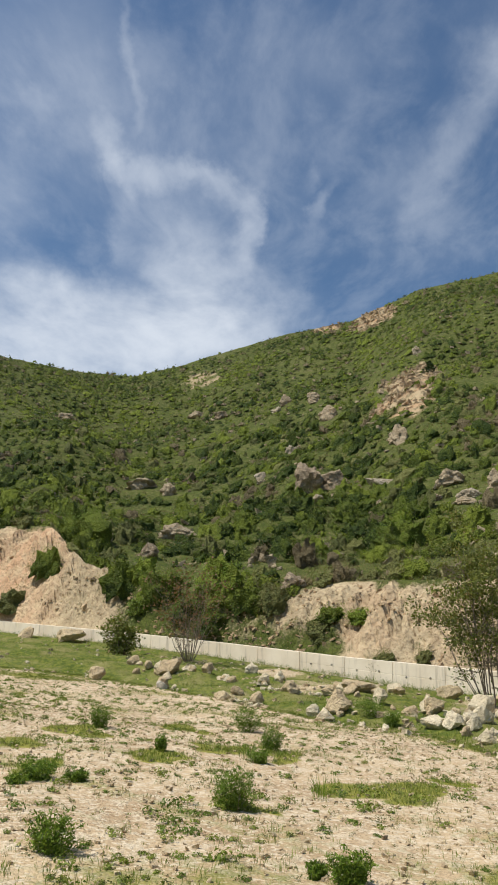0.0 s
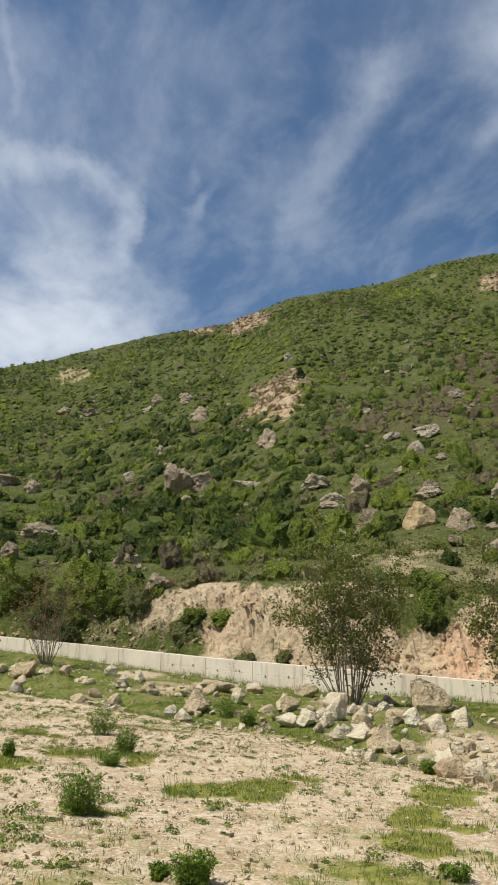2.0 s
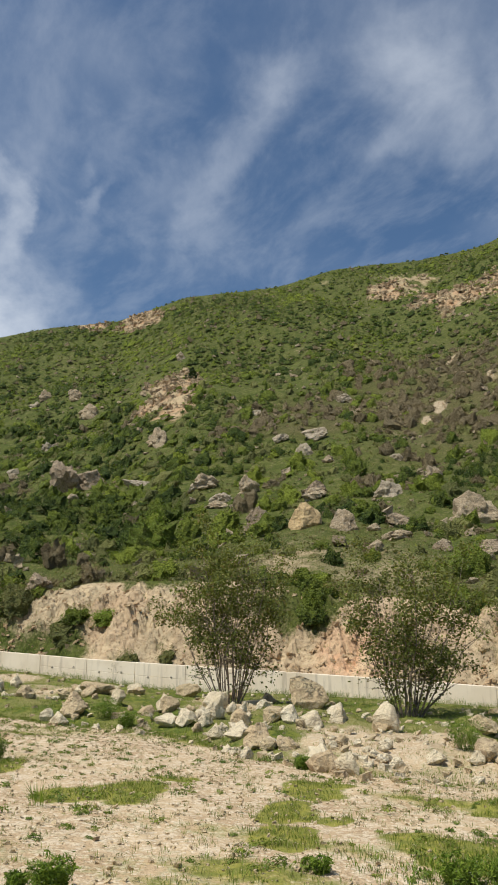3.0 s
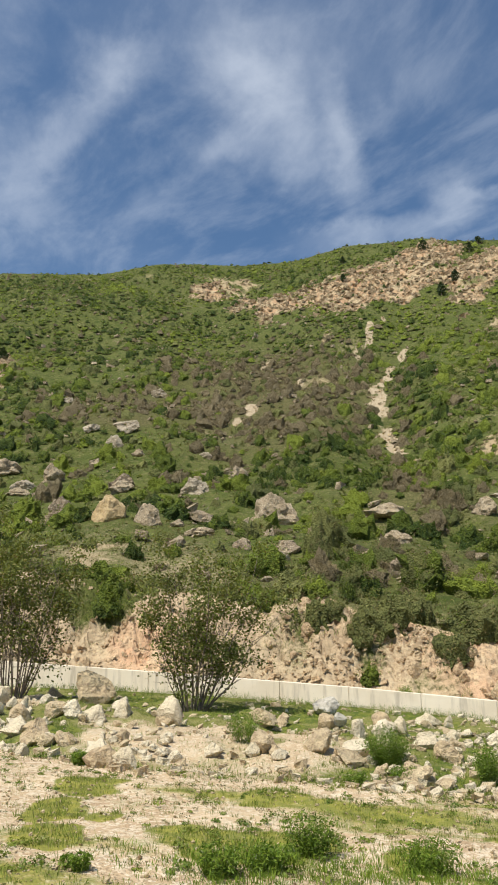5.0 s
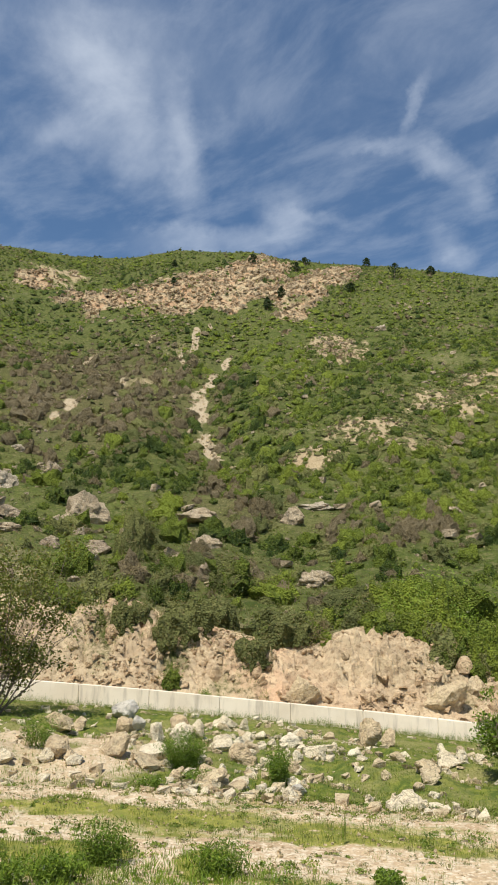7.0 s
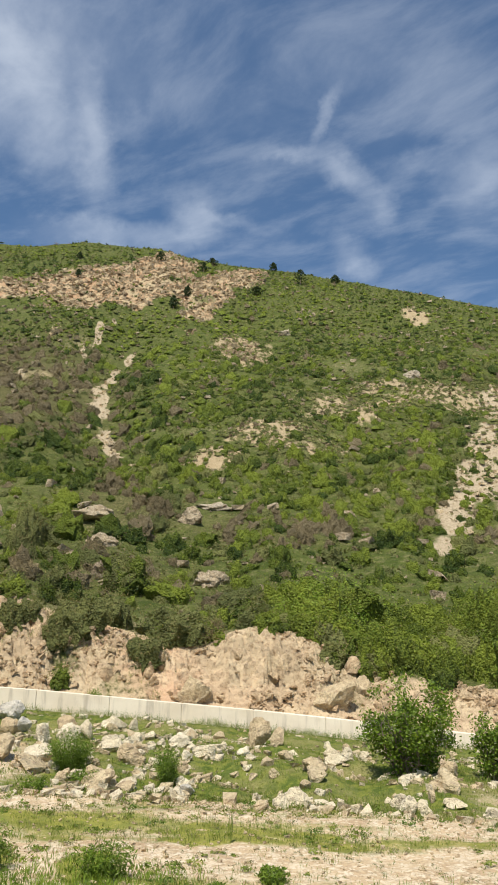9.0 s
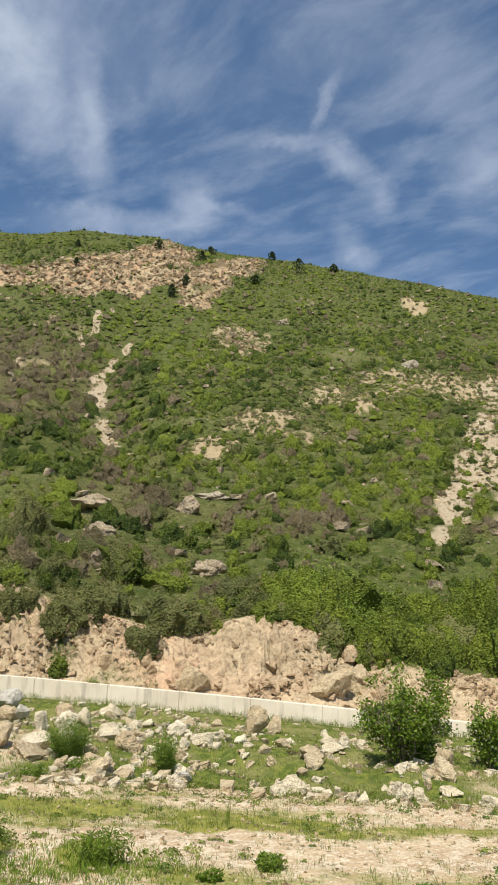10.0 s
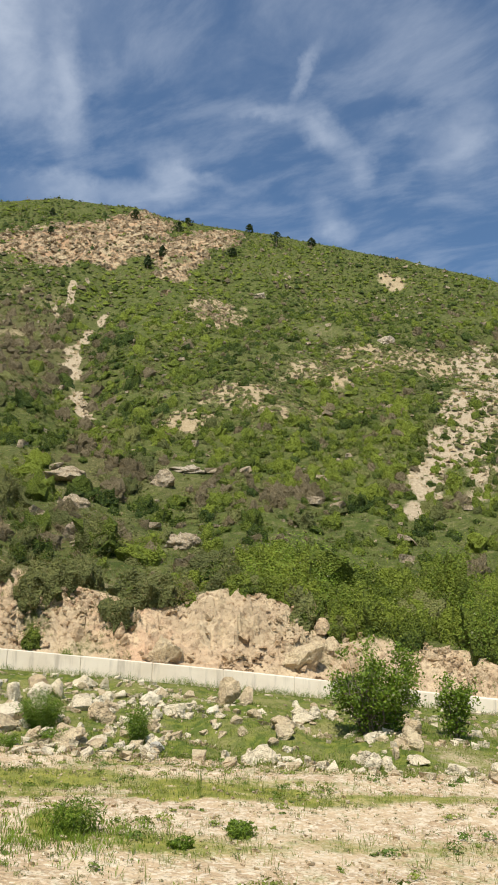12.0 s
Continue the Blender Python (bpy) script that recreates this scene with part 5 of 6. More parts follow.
stones("stone", [(2.09, 23.9, 0.31, 0.21), (13.46, 16.6, 0.22, 0.17), (23.18, 15.1, 0.15, 0.11), (40.87, 14.4, 0.25, 0.33), (42.51, 15.8, 0.43, 0.27), (42.72, 13.9, 0.4, 0.3), (47.95, 15.6, 0.18, 0.13), (51.65, 14.4, 0.31, 0.21), (54.71, 14.1, 0.2, 0.1), (46.69, 11.8, 0.3, 0.17), (55.31, 11.4, 0.13, 0.16), (57.84, 11.5, 0.35, 0.26), (60.17, 15.5, 0.4, 0.24), (61.08, 17.0, 0.22, 0.17), (62.23, 16.1, 0.23, 0.14), (64.72, 11.8, 0.25, 0.23), (65.98, 12.0, 0.17, 0.15), (67.76, 12.3, 0.3, 0.12), (64.89, 13.0, 0.13, 0.13), (59.38, 12.1, 0.17, 0.1), (50.32, 14.3, 0.16, 0.1)], M_PALE, "pale angular broken stone in the grass of the verge", "stone", "stones on the verge", 131, 7, 0.2)
stones("stone", [(21.49, 13.4, 0.25, 0.21), (34.27, 16.7, 0.6, 0.36), (34.62, 12.7, 0.48, 0.33), (35.59, 17.2, 0.35, 0.3), (42.04, 19.6, 0.51, 0.31), (46.65, 13.6, 0.39, 0.33), (50.14, 12.9, 0.22, 0.18), (42.44, 12.3, 0.27, 0.16), (45.1, 19.6, 0.28, 0.2), (38.71, 16.7, 0.48, 0.36), (40.63, 13.8, 0.22, 0.24), (21.11, 13.4, 0.33, 0.2), (18.14, 17.2, 0.25, 0.31), (24.89, 13.3, 0.25, 0.21), (12.59, 19.2, 0.5, 0.39), (5.87, 20.4, 0.53, 0.24), (6.29, 22.6, 0.3, 0.3), (7.22, 21.0, 0.4, 0.28), (-1.87, 20.3, 0.44, 0.24), (-0.82, 21.5, 0.38, 0.22), (17.24, 24.2, 0.53, 0.25), (19.6, 22.9, 0.5, 0.3), (22.03, 15.5, 0.23, 0.16)], M_TAN, "ochre angular broken stone in the grass of the verge", "stone", "stones on the verge", 140, 7, 0.2)
stones("stone", [(25.43, 14.7, 0.21, 0.15), (21.13, 26.3, 0.38, 0.31), (9.0, 20.7, 0.36, 0.21), (10.5, 24.9, 0.4, 0.22), (47.17, 14.4, 0.33, 0.25), (46.24, 13.7, 0.27, 0.29), (47.38, 13.6, 0.21, 0.15), (44.85, 11.9, 0.51, 0.31), (47.3, 12.6, 0.18, 0.13), (58.95, 13.1, 0.43, 0.24), (58.42, 12.4, 0.18, 0.14), (61.52, 14.4, 0.14, 0.12), (66.7, 12.8, 0.22, 0.13), (67.61, 13.7, 0.39, 0.29), (42.58, 12.4, 0.18, 0.18), (56.3, 13.2, 0.19, 0.15), (56.91, 16.2, 0.35, 0.21)], M_TAN, "ochre angular broken stone in the grass of the verge", "stone", "stones on the verge", 141, 7, 0.2)


def verge_places(count, seed, lo=-22, hi=78):
    th, _, g = scatter_places(count, lo, hi, 1, 2, seed)
    s = g.random(count)
    rv, rw = verge(th), wall_dist(th)
    return th, rv - 0.4 + (rw - rv - 0.2) * s ** 1.4, s, g


def loose_stones():
    th, r, s, g = verge_places(56, 55, 16, 74)
    rows = [(float(a), float(b), float(c), float(c * d)) for a, b, c, d in zip(th, r, (0.12 + 0.3 * g.random(56) ** 1.6) * np.where(th > 50, 0.65, 1.0), g.uniform(0.5, 0.95, 56))]
    stones("stone", rows[0:30], M_PALE, "small pale stone on the grassy verge", "stone", "stones on the verge", 35, sub=2)
    stones("stone", rows[30:], M_TAN, "small ochre stone on the grassy verge", "stone", "stones on the verge", 36, sub=2)
    th, r, s, g = verge_places(84, 54, -9, 26)
    r = np.minimum(r, verge(th) + 3.5)
    rows = [(float(a), float(b), float(c), float(c * d)) for a, b, c, d in zip(th, r, 0.16 + 0.34 * g.random(84) ** 2, g.uniform(0.55, 0.95, 84))]
    stones("stone", rows[0:44], M_TAN, "ochre stone in the heaped edge of the verge", "stone", "stones on the verge", 41, sub=2)
    stones("stone", rows[44:], M_PALE, "pale stone in the heaped edge of the verge", "stone", "stones on the verge", 42, sub=2)
    th, r, s, g = verge_places(15000, 56)
    keep = g.random(15000) < np.where(th < -8, 0.12, 0.3 + 0.4 * smooth(36, 46, th)) * (1 - 0.35 * smooth(50, 60, th)) * (0.2 + 0.8 * smooth(-0.15, 0.35, fbm(th / 2.5, r / 1.2, 3, 5)))
    th, r = th[keep], r[keep]
    half = g.random(len(th)) < 0.5
    size = 0.05 + 0.2 * g.random(len(th)) ** 2.4
    rubble("pale_rubble", th[half], r[half], size[half], M_PALE, "pale broken stone scattered through the verge", 57)
    rubble("ochre_rubble", th[~half], r[~half], size[~half], M_TAN, "ochre broken stone scattered through the verge", 58)
    th, r, g = scatter_places(17000, -22, 78, 4.5, 17, 59)
    keep = r < verge(th) + 0.5
    rubble("gravel", th[keep], r[keep], (0.012 + 0.06 * g.random(17000) ** 4)[keep], M_TAN, "loose pale gravel on the flat", 60)
    # clods and stones that stick out of the cut bank
    th, _, g = scatter_places(14000, -22, 76, 1, 2, 61)
    q = g.random(14000) ** 1.25
    rw, rt = wall_dist(th) + 0.6, bank_rim(th)[0]
    r = rw + (rt - rw) * q
    keep = g.random(14000) < smooth(-0.3, 0.5, fbm(th * 0.35, r * 0.9, 3, 77)) * (0.5 + 0.5 * smooth(24, 38, th))
    th, r = th[keep], r[keep]
    rubble("bank_clods", th, r, 0.05 + 0.26 * g.random(len(th)) ** 3, M_CLOD, "earthen clods and stones in the cut bank", 62, 0.02)
    g2 = random.Random(9)
    rows = []
    for _ in range(120):
        a = g2.uniform(-20, 74) if g2.random() < 0.35 else g2.uniform(36, 66)
        lo, hi = float(wall_dist(a)) + 0.7, float(bank_rim(a)[0]) - 0.3
        w = 0.12 + 0.45 * g2.random() ** 4
        rows.append((a, lo + (hi - lo) * g2.random(), w, w * g2.uniform(0.55, 0.95)))
    stones("bank_stone", rows, M_CLOD, "ochre stone sticking out of the cut bank", "stone", "stones in the bank", 38, 6, 0.22, 2, 0.12)
    # broken crag below the skyline
    th, r, g = scatter_places(42000, -6, 58, 104, 208, 63)
    keep = (cover(th, r)[2] > 0.3) & (r < crest(th)[0] + 1)
    rubble("crag_blocks", th[keep], r[keep], (0.3 + 1.5 * g.random(42000) ** 3)[keep], M_CRAG, "broken reddish blocks of the crag below the skyline", 64, -0.02)
    th, r, g = scatter_places(20000, 28, 78, 55, 145, 65)
    keep = cover(th, r)[3] > 0.45
    rubble("scree_stones", th[keep], r[keep], (0.15 + 0.6 * g.random(20000) ** 4)[keep], M_TAN, "pale scree stones in gullies of the hillside", 66)
    th, r, g = scatter_places(40000, -6, 76, 58, 196, 69)
    keep = (patches(th + fbm(th, r / 4, 3, 9), r, BARE) > 0.15) & (g.random(40000) < 0.35)
    rubble("bare_slope_stones", th[keep], r[keep], (0.2 + 0.55 * g.random(40000) ** 3)[keep], M_CRAG, "broken stones over bare ground of the slope", 70, 0.1)
    th, r, g = scatter_places(5200, -22, 77, 32, 170, 67)
    keep = (r > bank_rim(th)[0]) & (cover(th, r)[3] < 0.3) & (g.random(5200) < 0.25 + 0.6 * (fbm(th / 2, r / 9, 2, 15) > 0.1))
    rubble("hillside_stones", th[keep], r[keep], (0.25 + 1.0 * g.random(5200) ** 3)[keep], M_GREY, "grey stones lying between the hillside shrubs", 68, 0.2)


loose_stones()


# ---- weeds on the flat and the verge ----
def weed(name, th, d, w, h, seed, label, mat=None, leaf=0.027, count=None):
    r, g = random.Random(seed), np.random.default_rng(seed)
    count = count or max(8, int(26 * min(1, w / 0.4)))
    paths, tips = stems(r, count, h, w * 0.5, 0.006, segments=5, twigs=2, wild=0.3)
    root = tagged(new(name), label, "weed", "weeds")
    root.matrix_basis = Matrix.Translation(place(th, d, 0.01))
    v, f = tubes(paths, 3)
    part("stem", mesh_np("stem", v, f, M_GRASS, tint=np.full(len(v), 0.3)), root)
    pts = np.array([p for p, q in tips])
    per = 4
    n = len(pts) * per
    c = np.repeat(pts, per, 0) + g.normal(size=(n, 3)) * np.array([w, w, h]) * 0.06
    c[:, 2] = np.maximum(c[:, 2], 0.01)
    size = leaf * g.uniform(0.6, 1.4, n)
    v, f = leaf_cloud(c, unit(g.normal(size=(n, 3)) + np.array([0, 0, 0.8])), size * 1.3, size * 0.36, g)
    part("foliage", mesh_np("foliage", v, f, mat or M_FRESH_LEAF, tint=np.repeat(np.clip(0.5 + 0.25 * g.normal(size=n), 0, 1), 4)), root)


for k, (th, d, w, h) in enumerate([(-10.2, 13.1, 0.34, 0.34), (0.0, 14.0, 0.53, 0.46), (1.7, 12.0, 0.35, 0.33), (0.9, 10.5, 0.27, 0.17), (-0.8, 7.75, 0.4, 0.38), (-12.7, 6.0, 0.34, 0.28), (10.0, 16.9, 0.37, 0.37), (7.2, 5.7, 0.3, 0.22), (-11.4, 8.6, 0.25, 0.14), (-14.0, 8.6, 0.35, 0.22), (8.5, 17.9, 0.65, 0.46), (22.3, 12.1, 0.25, 0.22), (33.1, 13.6, 0.59, 0.49), (44.1, 12.2, 0.53, 0.22), (49.3, 12.1, 0.35, 0.52), (38.8, 7.2, 0.42, 0.34), (46.2, 7.1, 0.42, 0.28), (32.9, 6.5, 0.36, 0.22), (56.9, 7.3, 0.26, 0.11), (36.2, 6.7, 0.4, 0.2)]):
    weed("leafy_weed", th, d, w, h, 500 + k, "bushy dark green weed on the gravel flat" if d < 15 else "bushy green weed among stones of the verge")

for k, (th, d, w, h) in enumerate([(56.77, 7.4, 0.25, 0.11), (49.21, 12.3, 0.21, 0.28), (40.96, 11.5, 0.42, 0.19), (53.19, 6.7, 0.18, 0.07), (24.09, 6.4, 0.22, 0.12), (49.24, 12.6, 0.29, 0.41), (22.43, 12.3, 0.18, 0.16), (43.66, 24.2, 0.36, 0.34), (-5.9, 11.0, 0.15, 0.22), (7.03, 5.7, 0.21, 0.15), (4.81, 5.8, 0.14, 0.1), (-15.26, 8.4, 0.2, 0.09)]):
    weed("leafy_weed", th, d, w, h, 540 + k, "bushy green weed in thin grass on the gravel flat" if d < 11.2 else "bushy green weed among stones of the verge", count=15)


def blades(name, th, r, blades_each, tall, wide, spread, seed, label, mat=None, tone=0.5, kind="stuff", droop=1.0):
    """tufts of bent grass blades, a slim kite each"""
    g = np.random.default_rng(seed)
    n = len(th)
    pos = np.stack([r * np.sin(np.radians(th)), r * np.cos(np.radians(th)), height(th, r) - 0.005], -1)
    idx = np.repeat(np.arange(n), blades_each)
    m = len(idx)
    a = g.uniform(0, 2 * math.pi, m)
    out = np.stack([np.cos(a), np.sin(a), np.zeros(m)], -1)
    side = np.stack([-np.sin(a), np.cos(a), np.zeros(m)], -1)
    turn = g.uniform(-1, 1, (m, 1))
    side = unit(side + out * turn)
    h = np.broadcast_to(tall, n)[idx] * g.uniform(0.5, 1.15, m)
    s = np.broadcast_to(spread, n)[idx]
    root = pos[idx] + out * (s * g.random(m))[:, None]
    lean = (h * g.uniform(0.1, 0.7, m) * droop)[:, None]
    up = np.array([0, 0, 1.0])
    mid = root + up * (h * 0.5)[:, None] + out * lean * 0.3
    tip = root + up * (h * 0.95)[:, None] + out * lean
    w = (np.broadcast_to(wide, n)[idx] * g.uniform(0.6, 1.2, m))[:, None] * side / 2
    v = np.stack([root, mid + w * 0.65, tip, mid - w * 0.65], 1).reshape(-1, 3)
    f = np.arange(4 * m).reshape(m, 4)
    per = np.clip(tone + 0.25 * g.normal(size=n), 0, 1)
    me = mesh_np(name, v, f, mat or M_GRASS, tint=np.repeat(np.clip(per[idx] + 0.12 * g.normal(size=m), 0, 1), 4))
    return tagged(new(name, me), label, kind=kind)


def grasses():
    th, r, g = scatter_places(170000, -22, 78, 4.6, 30, 71)
    green = cover(th, r)[0]
    keep = (r < verge(th) + 0.3) & (g.random(170000) < np.clip((green - 0.36) * 1.6, 0.015, 1))
    blades("turf_grass", th[keep], r[keep], 7, 0.03 + 0.06 * g.random(keep.sum()), 0.009, 0.08, 72, "short yellow-green grass in patches on the gravel flat", tone=0.75)
    th, r, g = scatter_places(38000, -22, 78, 4.6, 30, 73)
    keep = (r < verge(th) + 0.3) & (g.random(38000) < 0.3 + 0.55 * smooth(0.0, 0.5, fbm(th / 4, r / 1.2, 3, 13)))
    shrub = 0.025 + 0.085 * g.random(keep.sum()) ** 2.5
    ta, ra, pale = th[keep], r[keep], g.random(keep.sum()) < 0.6
    blades("yellowish_weeds", ta[pale], ra[pale], 13, shrub[pale] * 0.9, 0.006, shrub[pale], 74, "sparse low yellowish weeds dotted over the gravel flat", tone=0.6)
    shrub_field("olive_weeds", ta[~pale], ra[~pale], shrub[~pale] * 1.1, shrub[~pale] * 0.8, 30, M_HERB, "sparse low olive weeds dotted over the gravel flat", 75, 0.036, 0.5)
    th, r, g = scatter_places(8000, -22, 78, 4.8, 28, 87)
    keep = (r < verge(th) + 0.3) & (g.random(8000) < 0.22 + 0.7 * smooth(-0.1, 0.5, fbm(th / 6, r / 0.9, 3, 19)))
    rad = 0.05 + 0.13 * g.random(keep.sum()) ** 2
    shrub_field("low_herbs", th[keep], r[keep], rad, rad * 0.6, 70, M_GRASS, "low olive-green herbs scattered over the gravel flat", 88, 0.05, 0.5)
    th, r, s, g = verge_places(27000, 75)
    green = cover(th, r)[0]
    keep = g.random(27000) < np.clip((green - 0.15) * 1.5, 0.08, 1)
    blades("verge_grass", th[keep], r[keep], 5, 0.03 + 0.075 * g.random(keep.sum()) ** 2, 0.015, 0.14, 76, "green grass between the stones of the verge", tone=0.68)
    # ranker grass round the big weeds near the viewpoint
    g = np.random.default_rng(81)
    th = np.concatenate([g.normal(a, 3.2, 280) for a in (33.5, 38.5, 46.0)])
    r = np.concatenate([g.normal(b, 0.35, 280) for b in (6.6, 6.9, 6.9)])
    blades("rank_grass", th, r, 9, 0.03 + 0.08 * g.random(840) ** 2, 0.011, 0.07, 82, "ranker green grass round weeds on the flat", mat=M_FRESH_LEAF, tone=0.75)
    th, _, g = scatter_places(1500, -22, 78, 1, 2, 77)
    r = wall_dist(th) - 0.08 - 1.2 * g.random(1500) ** 2
    blades("wall_foot_grass", th, r, 10, 0.1 + 0.2 * g.random(1500) ** 2, 0.012, 0.15, 78, "taller green grass along the foot of the wall", tone=0.4)
    th, _, g = scatter_places(3200, -22, 76, 1, 2, 79)
    rw, rt = wall_dist(th) + 0.6, bank_rim(th)[0]
    r = rw + (rt - rw) * g.random(3200)
    keep = g.random(3200) < np.clip((cover(th, r)[0] - 0.22) * 2.2, 0.02, 1)
    blades("bank_grass", th[keep], r[keep], 12, 0.12 + 0.25 * g.random(keep.sum()) ** 2, 0.014, 0.18, 80, "tufts of grass on the cut bank", tone=0.45)


def hillside_grass():
    th, r, g = scatter_places(11000, -22, 78, 26, 78, 83)
    green, bank, crag, scree, dry = cover(th, r)
    keep = (r > bank_rim(th)[0] - 0.4) & (g.random(11000) < (1 - 0.7 * patches(th, r, OPEN)) * np.clip(green * 0.75, 0.15, 0.7) * (1 - 0.8 * scree))
    n = keep.sum()
    blades("hillside_grass", th[keep], r[keep], 9, 0.14 + 0.3 * g.random(n) ** 2, 0.022, 0.28, 84, "tall rough grass between the lower hillside shrubs", tone=0.42)
    th, r, g = scatter_places(7000, -22, 78, 26, 78, 85)
    keep = (r > bank_rim(th)[0]) & (g.random(7000) < 0.55)
    extra_th, extra_r, _ = scatter_places(9000, -4, 50, 27, 46, 89)
    extra = (extra_r > bank_rim(extra_th)[0]) & (patches(extra_th, extra_r, OPEN) > 0.2)
    blades("dry_grass", extra_th[extra], extra_r[extra], 4, 0.2, 0.02, 0.25, 90, "dry straw-coloured grass above the rim of the bank", mat=M_STRAW, tone=0.55)
    n = keep.sum()
    blades("dry_grass", th[keep], r[keep], 9, 0.12 + 0.25 * g.random(n) ** 2, 0.02, 0.25, 86, "dry straw-coloured grass between the lower hillside shrubs", mat=M_STRAW, tone=0.5)


grasses()
hillside_grass()


def one_tuft(name, th, d, w, h, count, seed, label, droop=1.0):
    blades(name, np.array([th]), np.array([d]), count, np.array([h]), 0.012, w / 2, seed, label, M_FRESH_LEAF, 0.35, kind="", droop=droop)["category"] = "grass tuft"


one_tuft("grass_tuft", 5.2, 8.6, 0.24, 0.27, 60, 91, "spiky green grass tuft on the gravel flat")
weed("leafy_weed", 42.9, 13.0, 0.66, 0.56, 92, "dense round green weed among verge stones", count=70)
one_tuft("grass_tuft", 0.1, 10.9, 0.3, 0.2, 60, 93, "spiky green grass tuft on the gravel flat")
one_tuft("thistle_stalk", 53.9, 8.7, 0.03, 0.34, 14, 94, "single upright green stalk on the gravel flat", 0.15)


# ---- larger shrubs along the rim of the bank, and junipers on the skyline ----
def single_shrub(name, th, d, w, h, seed, mat, label):
    dull = mat is M_HERB
    # base tone only; bush_field paints a sunlit top and darker foot over it
    tone = np.array([(0.2 if mat is not M_FRESH_LEAF else 0.5) + 0.4 * (seed % 7) / 7])
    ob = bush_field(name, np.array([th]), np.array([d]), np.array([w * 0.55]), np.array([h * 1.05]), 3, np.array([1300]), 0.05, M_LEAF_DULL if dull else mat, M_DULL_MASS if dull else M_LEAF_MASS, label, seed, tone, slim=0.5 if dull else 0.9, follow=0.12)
    ob["kind"], ob["category"] = "", "shrub"
    return ob


FAR_RIM = [(33.7, 35.9, 1.57, 1.31, 0), (38.0, 40.6, 1.78, 1.78, 1), (40.1, 31.9, 1.16, 1.16, 1), (42.6, 26.9, 1.54, 1.2, 1), (37.6, 26.1, 0.75, 0.9, 1), (45.3, 35.4, 2.31, 1.54, 2), (49.2, 26.9, 1.9, 1.0, 1), (57.6, 28.6, 2.3, 1.7, 0), (59.7, 28.3, 2.5, 1.9, 0), (61.6, 27.6, 2.1, 1.5, 0), (60.6, 31.5, 3.4, 2.2, 0), (67.4, 25.9, 0.93, 0.93, 2), (70.5, 31.5, 1.81, 2.27, 0)]
NEAR_RIM = [(-1.8, 36.2, 2.2, 1.8, 0), (-9.9, 40.7, 1.49, 1.19, 2), (-14.4, 45.6, 1.67, 1.4, 2), (-12.6, 55.6, 2.45, 2.2, 0), (5.2, 32.3, 1.41, 0.7, 1), (1.7, 34.6, 1.14, 0.88, 1), (22.5, 28.4, 1.24, 0.7, 2), (23.3, 29.4, 1.29, 0.8, 2), (-6.3, 38.5, 1.9, 1.5, 2), (-7.8, 40.2, 1.7, 1.3, 0), (0.2, 35.6, 1.5, 1.2, 1), (47.0, 25.6, 1.2, 0.8, 1), (54.5, 27.9, 1.3, 1.0, 1), (44.6, 27.6, 1.5, 1.1, 1), (36.0, 27.0, 0.8, 0.8, 1), (31.5, 28.2, 1.0, 0.7, 1), (64.5, 26.6, 1.6, 1.3, 2), (72.5, 26.4, 1.8, 1.6, 0), (48.0, 27.2, 1.8, 1.1, 1), (9.5, 29.6, 0.8, 0.5, 1), (12.3, 29.0, 0.6, 0.4, 1), (40.6, 26.0, 0.9, 0.8, 1), (41.3, 24.9, 0.6, 0.5, 2)]
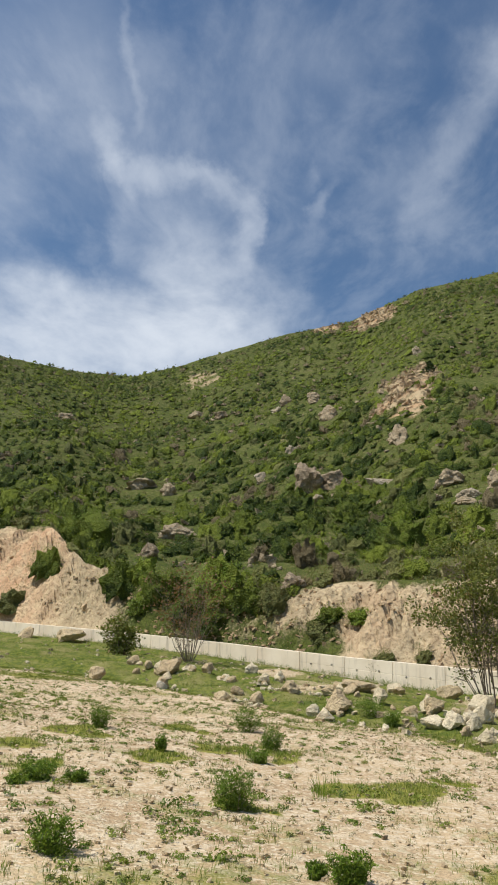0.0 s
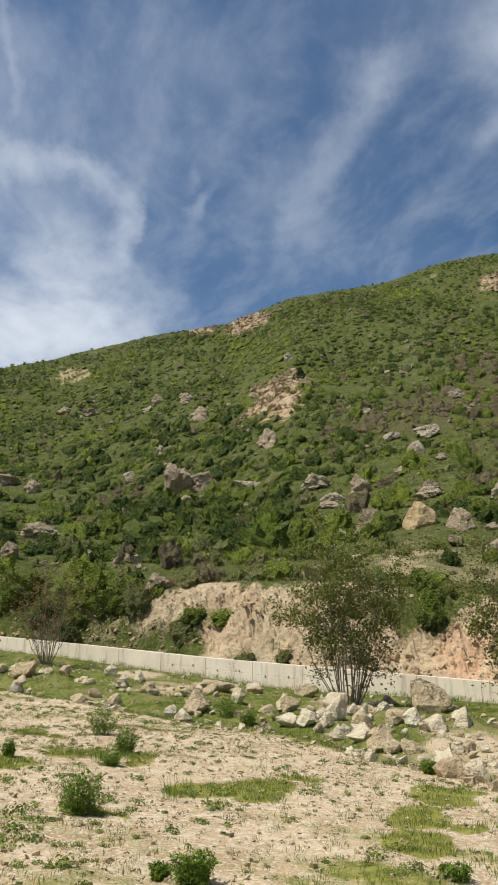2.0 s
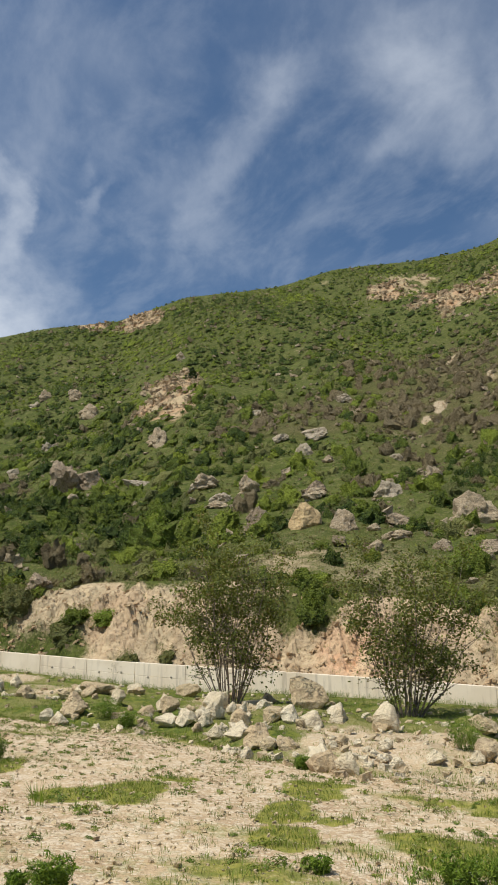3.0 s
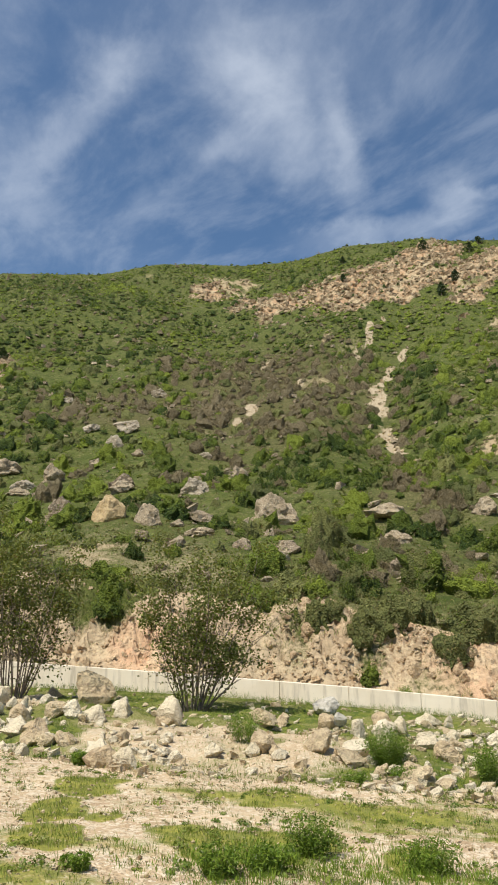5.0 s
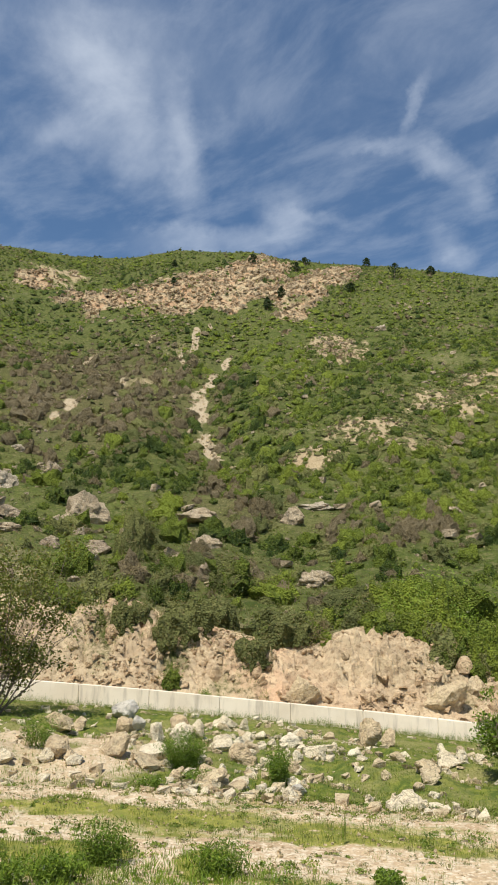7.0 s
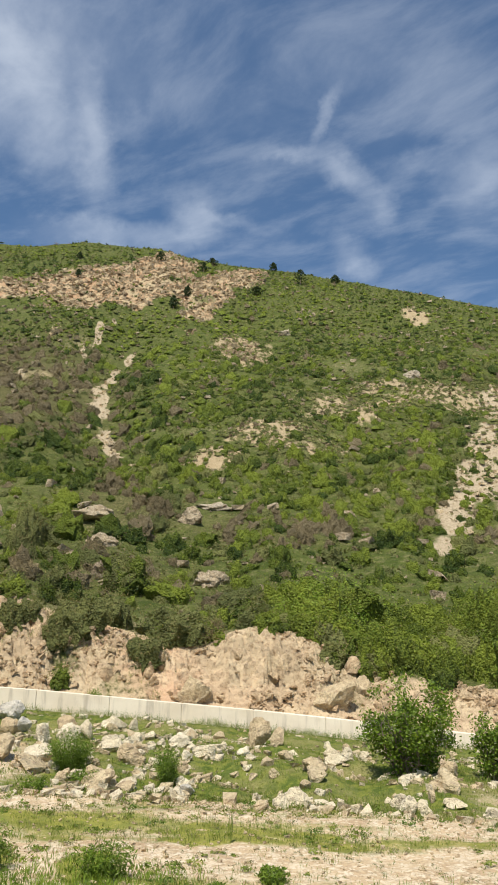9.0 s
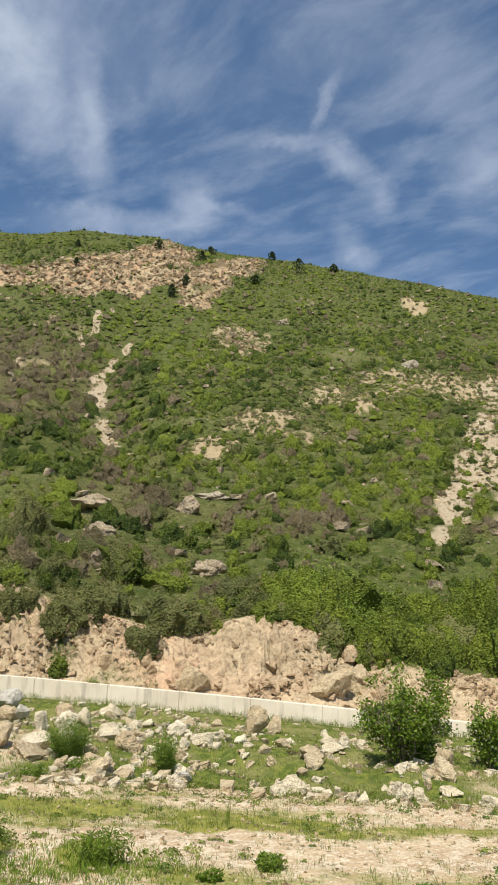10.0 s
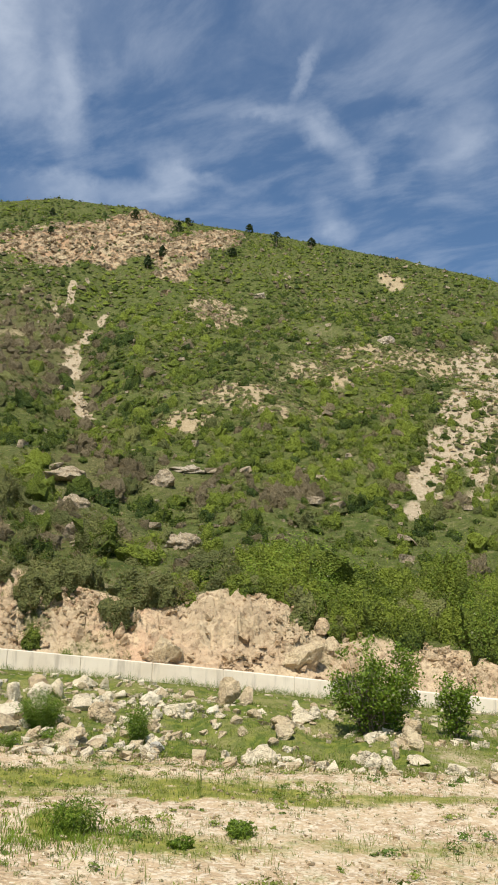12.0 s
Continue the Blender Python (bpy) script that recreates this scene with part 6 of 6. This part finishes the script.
BANK_SHRUBS = [(-14.94, 46.0, 1.28, 1.08, 2), (-16.45, 57.2, 2.53, 1.1, 2), (-12.17, 52.7, 2.91, 2.33, 0), (-9.32, 40.1, 1.75, 1.61, 2), (-7.82, 38.5, 1.12, 0.84, 0), (-6.28, 38.6, 1.69, 1.13, 2), (-2.61, 37.0, 2.43, 1.89, 0), (-0.13, 35.1, 1.54, 1.28, 2), (-4.58, 36.5, 1.33, 0.9, 2), (1.71, 34.0, 1.09, 0.89, 1), (-2.73, 35.2, 1.54, 0.92, 2), (-14.41, 46.0, 1.14, 0.81, 0), (-16.8, 46.4, 1.56, 1.22, 1), (5.97, 32.3, 1.18, 0.47, 2), (7.97, 31.9, 1.16, 0.46, 0), (10.75, 49.7, 2.92, 2.55, 0), (33.92, 35.7, 1.56, 1.45, 0), (38.54, 41.8, 1.83, 1.83, 1), (38.89, 26.6, 0.77, 0.58, 1), (45.2, 35.3, 2.05, 1.79, 1), (37.57, 37.9, 1.66, 1.93, 1), (41.62, 26.7, 1.35, 1.15, 1), (39.88, 29.9, 0.65, 0.65, 2)]
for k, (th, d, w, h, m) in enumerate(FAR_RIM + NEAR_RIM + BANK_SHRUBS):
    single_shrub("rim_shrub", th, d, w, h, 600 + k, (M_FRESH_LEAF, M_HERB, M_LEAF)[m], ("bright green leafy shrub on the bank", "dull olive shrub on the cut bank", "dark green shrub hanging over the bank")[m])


def juniper(th, d, w, h, seed):
    g = np.random.default_rng(seed)
    root = tagged(new("juniper"), "small dark green juniper on the rocky skyline", "tree", "junipers on the ridge")
    root.matrix_basis = Matrix.Translation(place(th, d, 0.1))
    v, f = tubes([[(0, 0, -0.1, 0.14), (0.05, 0, h * 0.4, 0.1), (0, 0.05, h * 0.9, 0.03)]])
    part("trunk", mesh_np("trunk", v, f, M_BARK, True), root)
    n = 420
    z = g.random(n) ** 0.8
    a = g.uniform(0, 2 * math.pi, n)
    lob = 1 + 0.3 * np.sin(3 * a + seed) + 0.2 * np.sin(7 * z + seed)
    q = w * 0.5 * np.sqrt(g.random(n)) * (1 - z) ** 0.55 * lob
    c = np.stack([np.cos(a) * q, np.sin(a) * q, 0.08 * h + z * h * 0.95], -1)
    v, f = leaf_cloud(c, unit(g.normal(size=(n, 3)) + np.array([0, 0, 0.4])), 0.42 * g.uniform(0.6, 1.3, n), 0.25, g)
    part("crown", mesh_np("crown", v, f, M_JUNIPER, tint=np.repeat(g.random(n), 4)), root)


for k, (th, d, w, h) in enumerate([(55.3, 186.5, 2.9, 2.6), (46.1, 191.8, 3.6, 3.2), (47.3, 152.3, 2.2, 2.94), (50.3, 192.5, 3.3, 2.2), (49.6, 185.5, 3.0, 2.7), (54.0, 161.8, 3.6, 2.1), (57.5, 172.0, 5.2, 4.0), (60.3, 176.0, 3.1, 2.2), (48.4, 159.3, 2.2, 2.8), (13.4, 130.4, 2.2, 2.2), (39.7, 192.3, 2.1, 2.1), (39.7, 175.2, 1.7, 1.9)]):
    juniper(th, d, w, h, 700 + k)
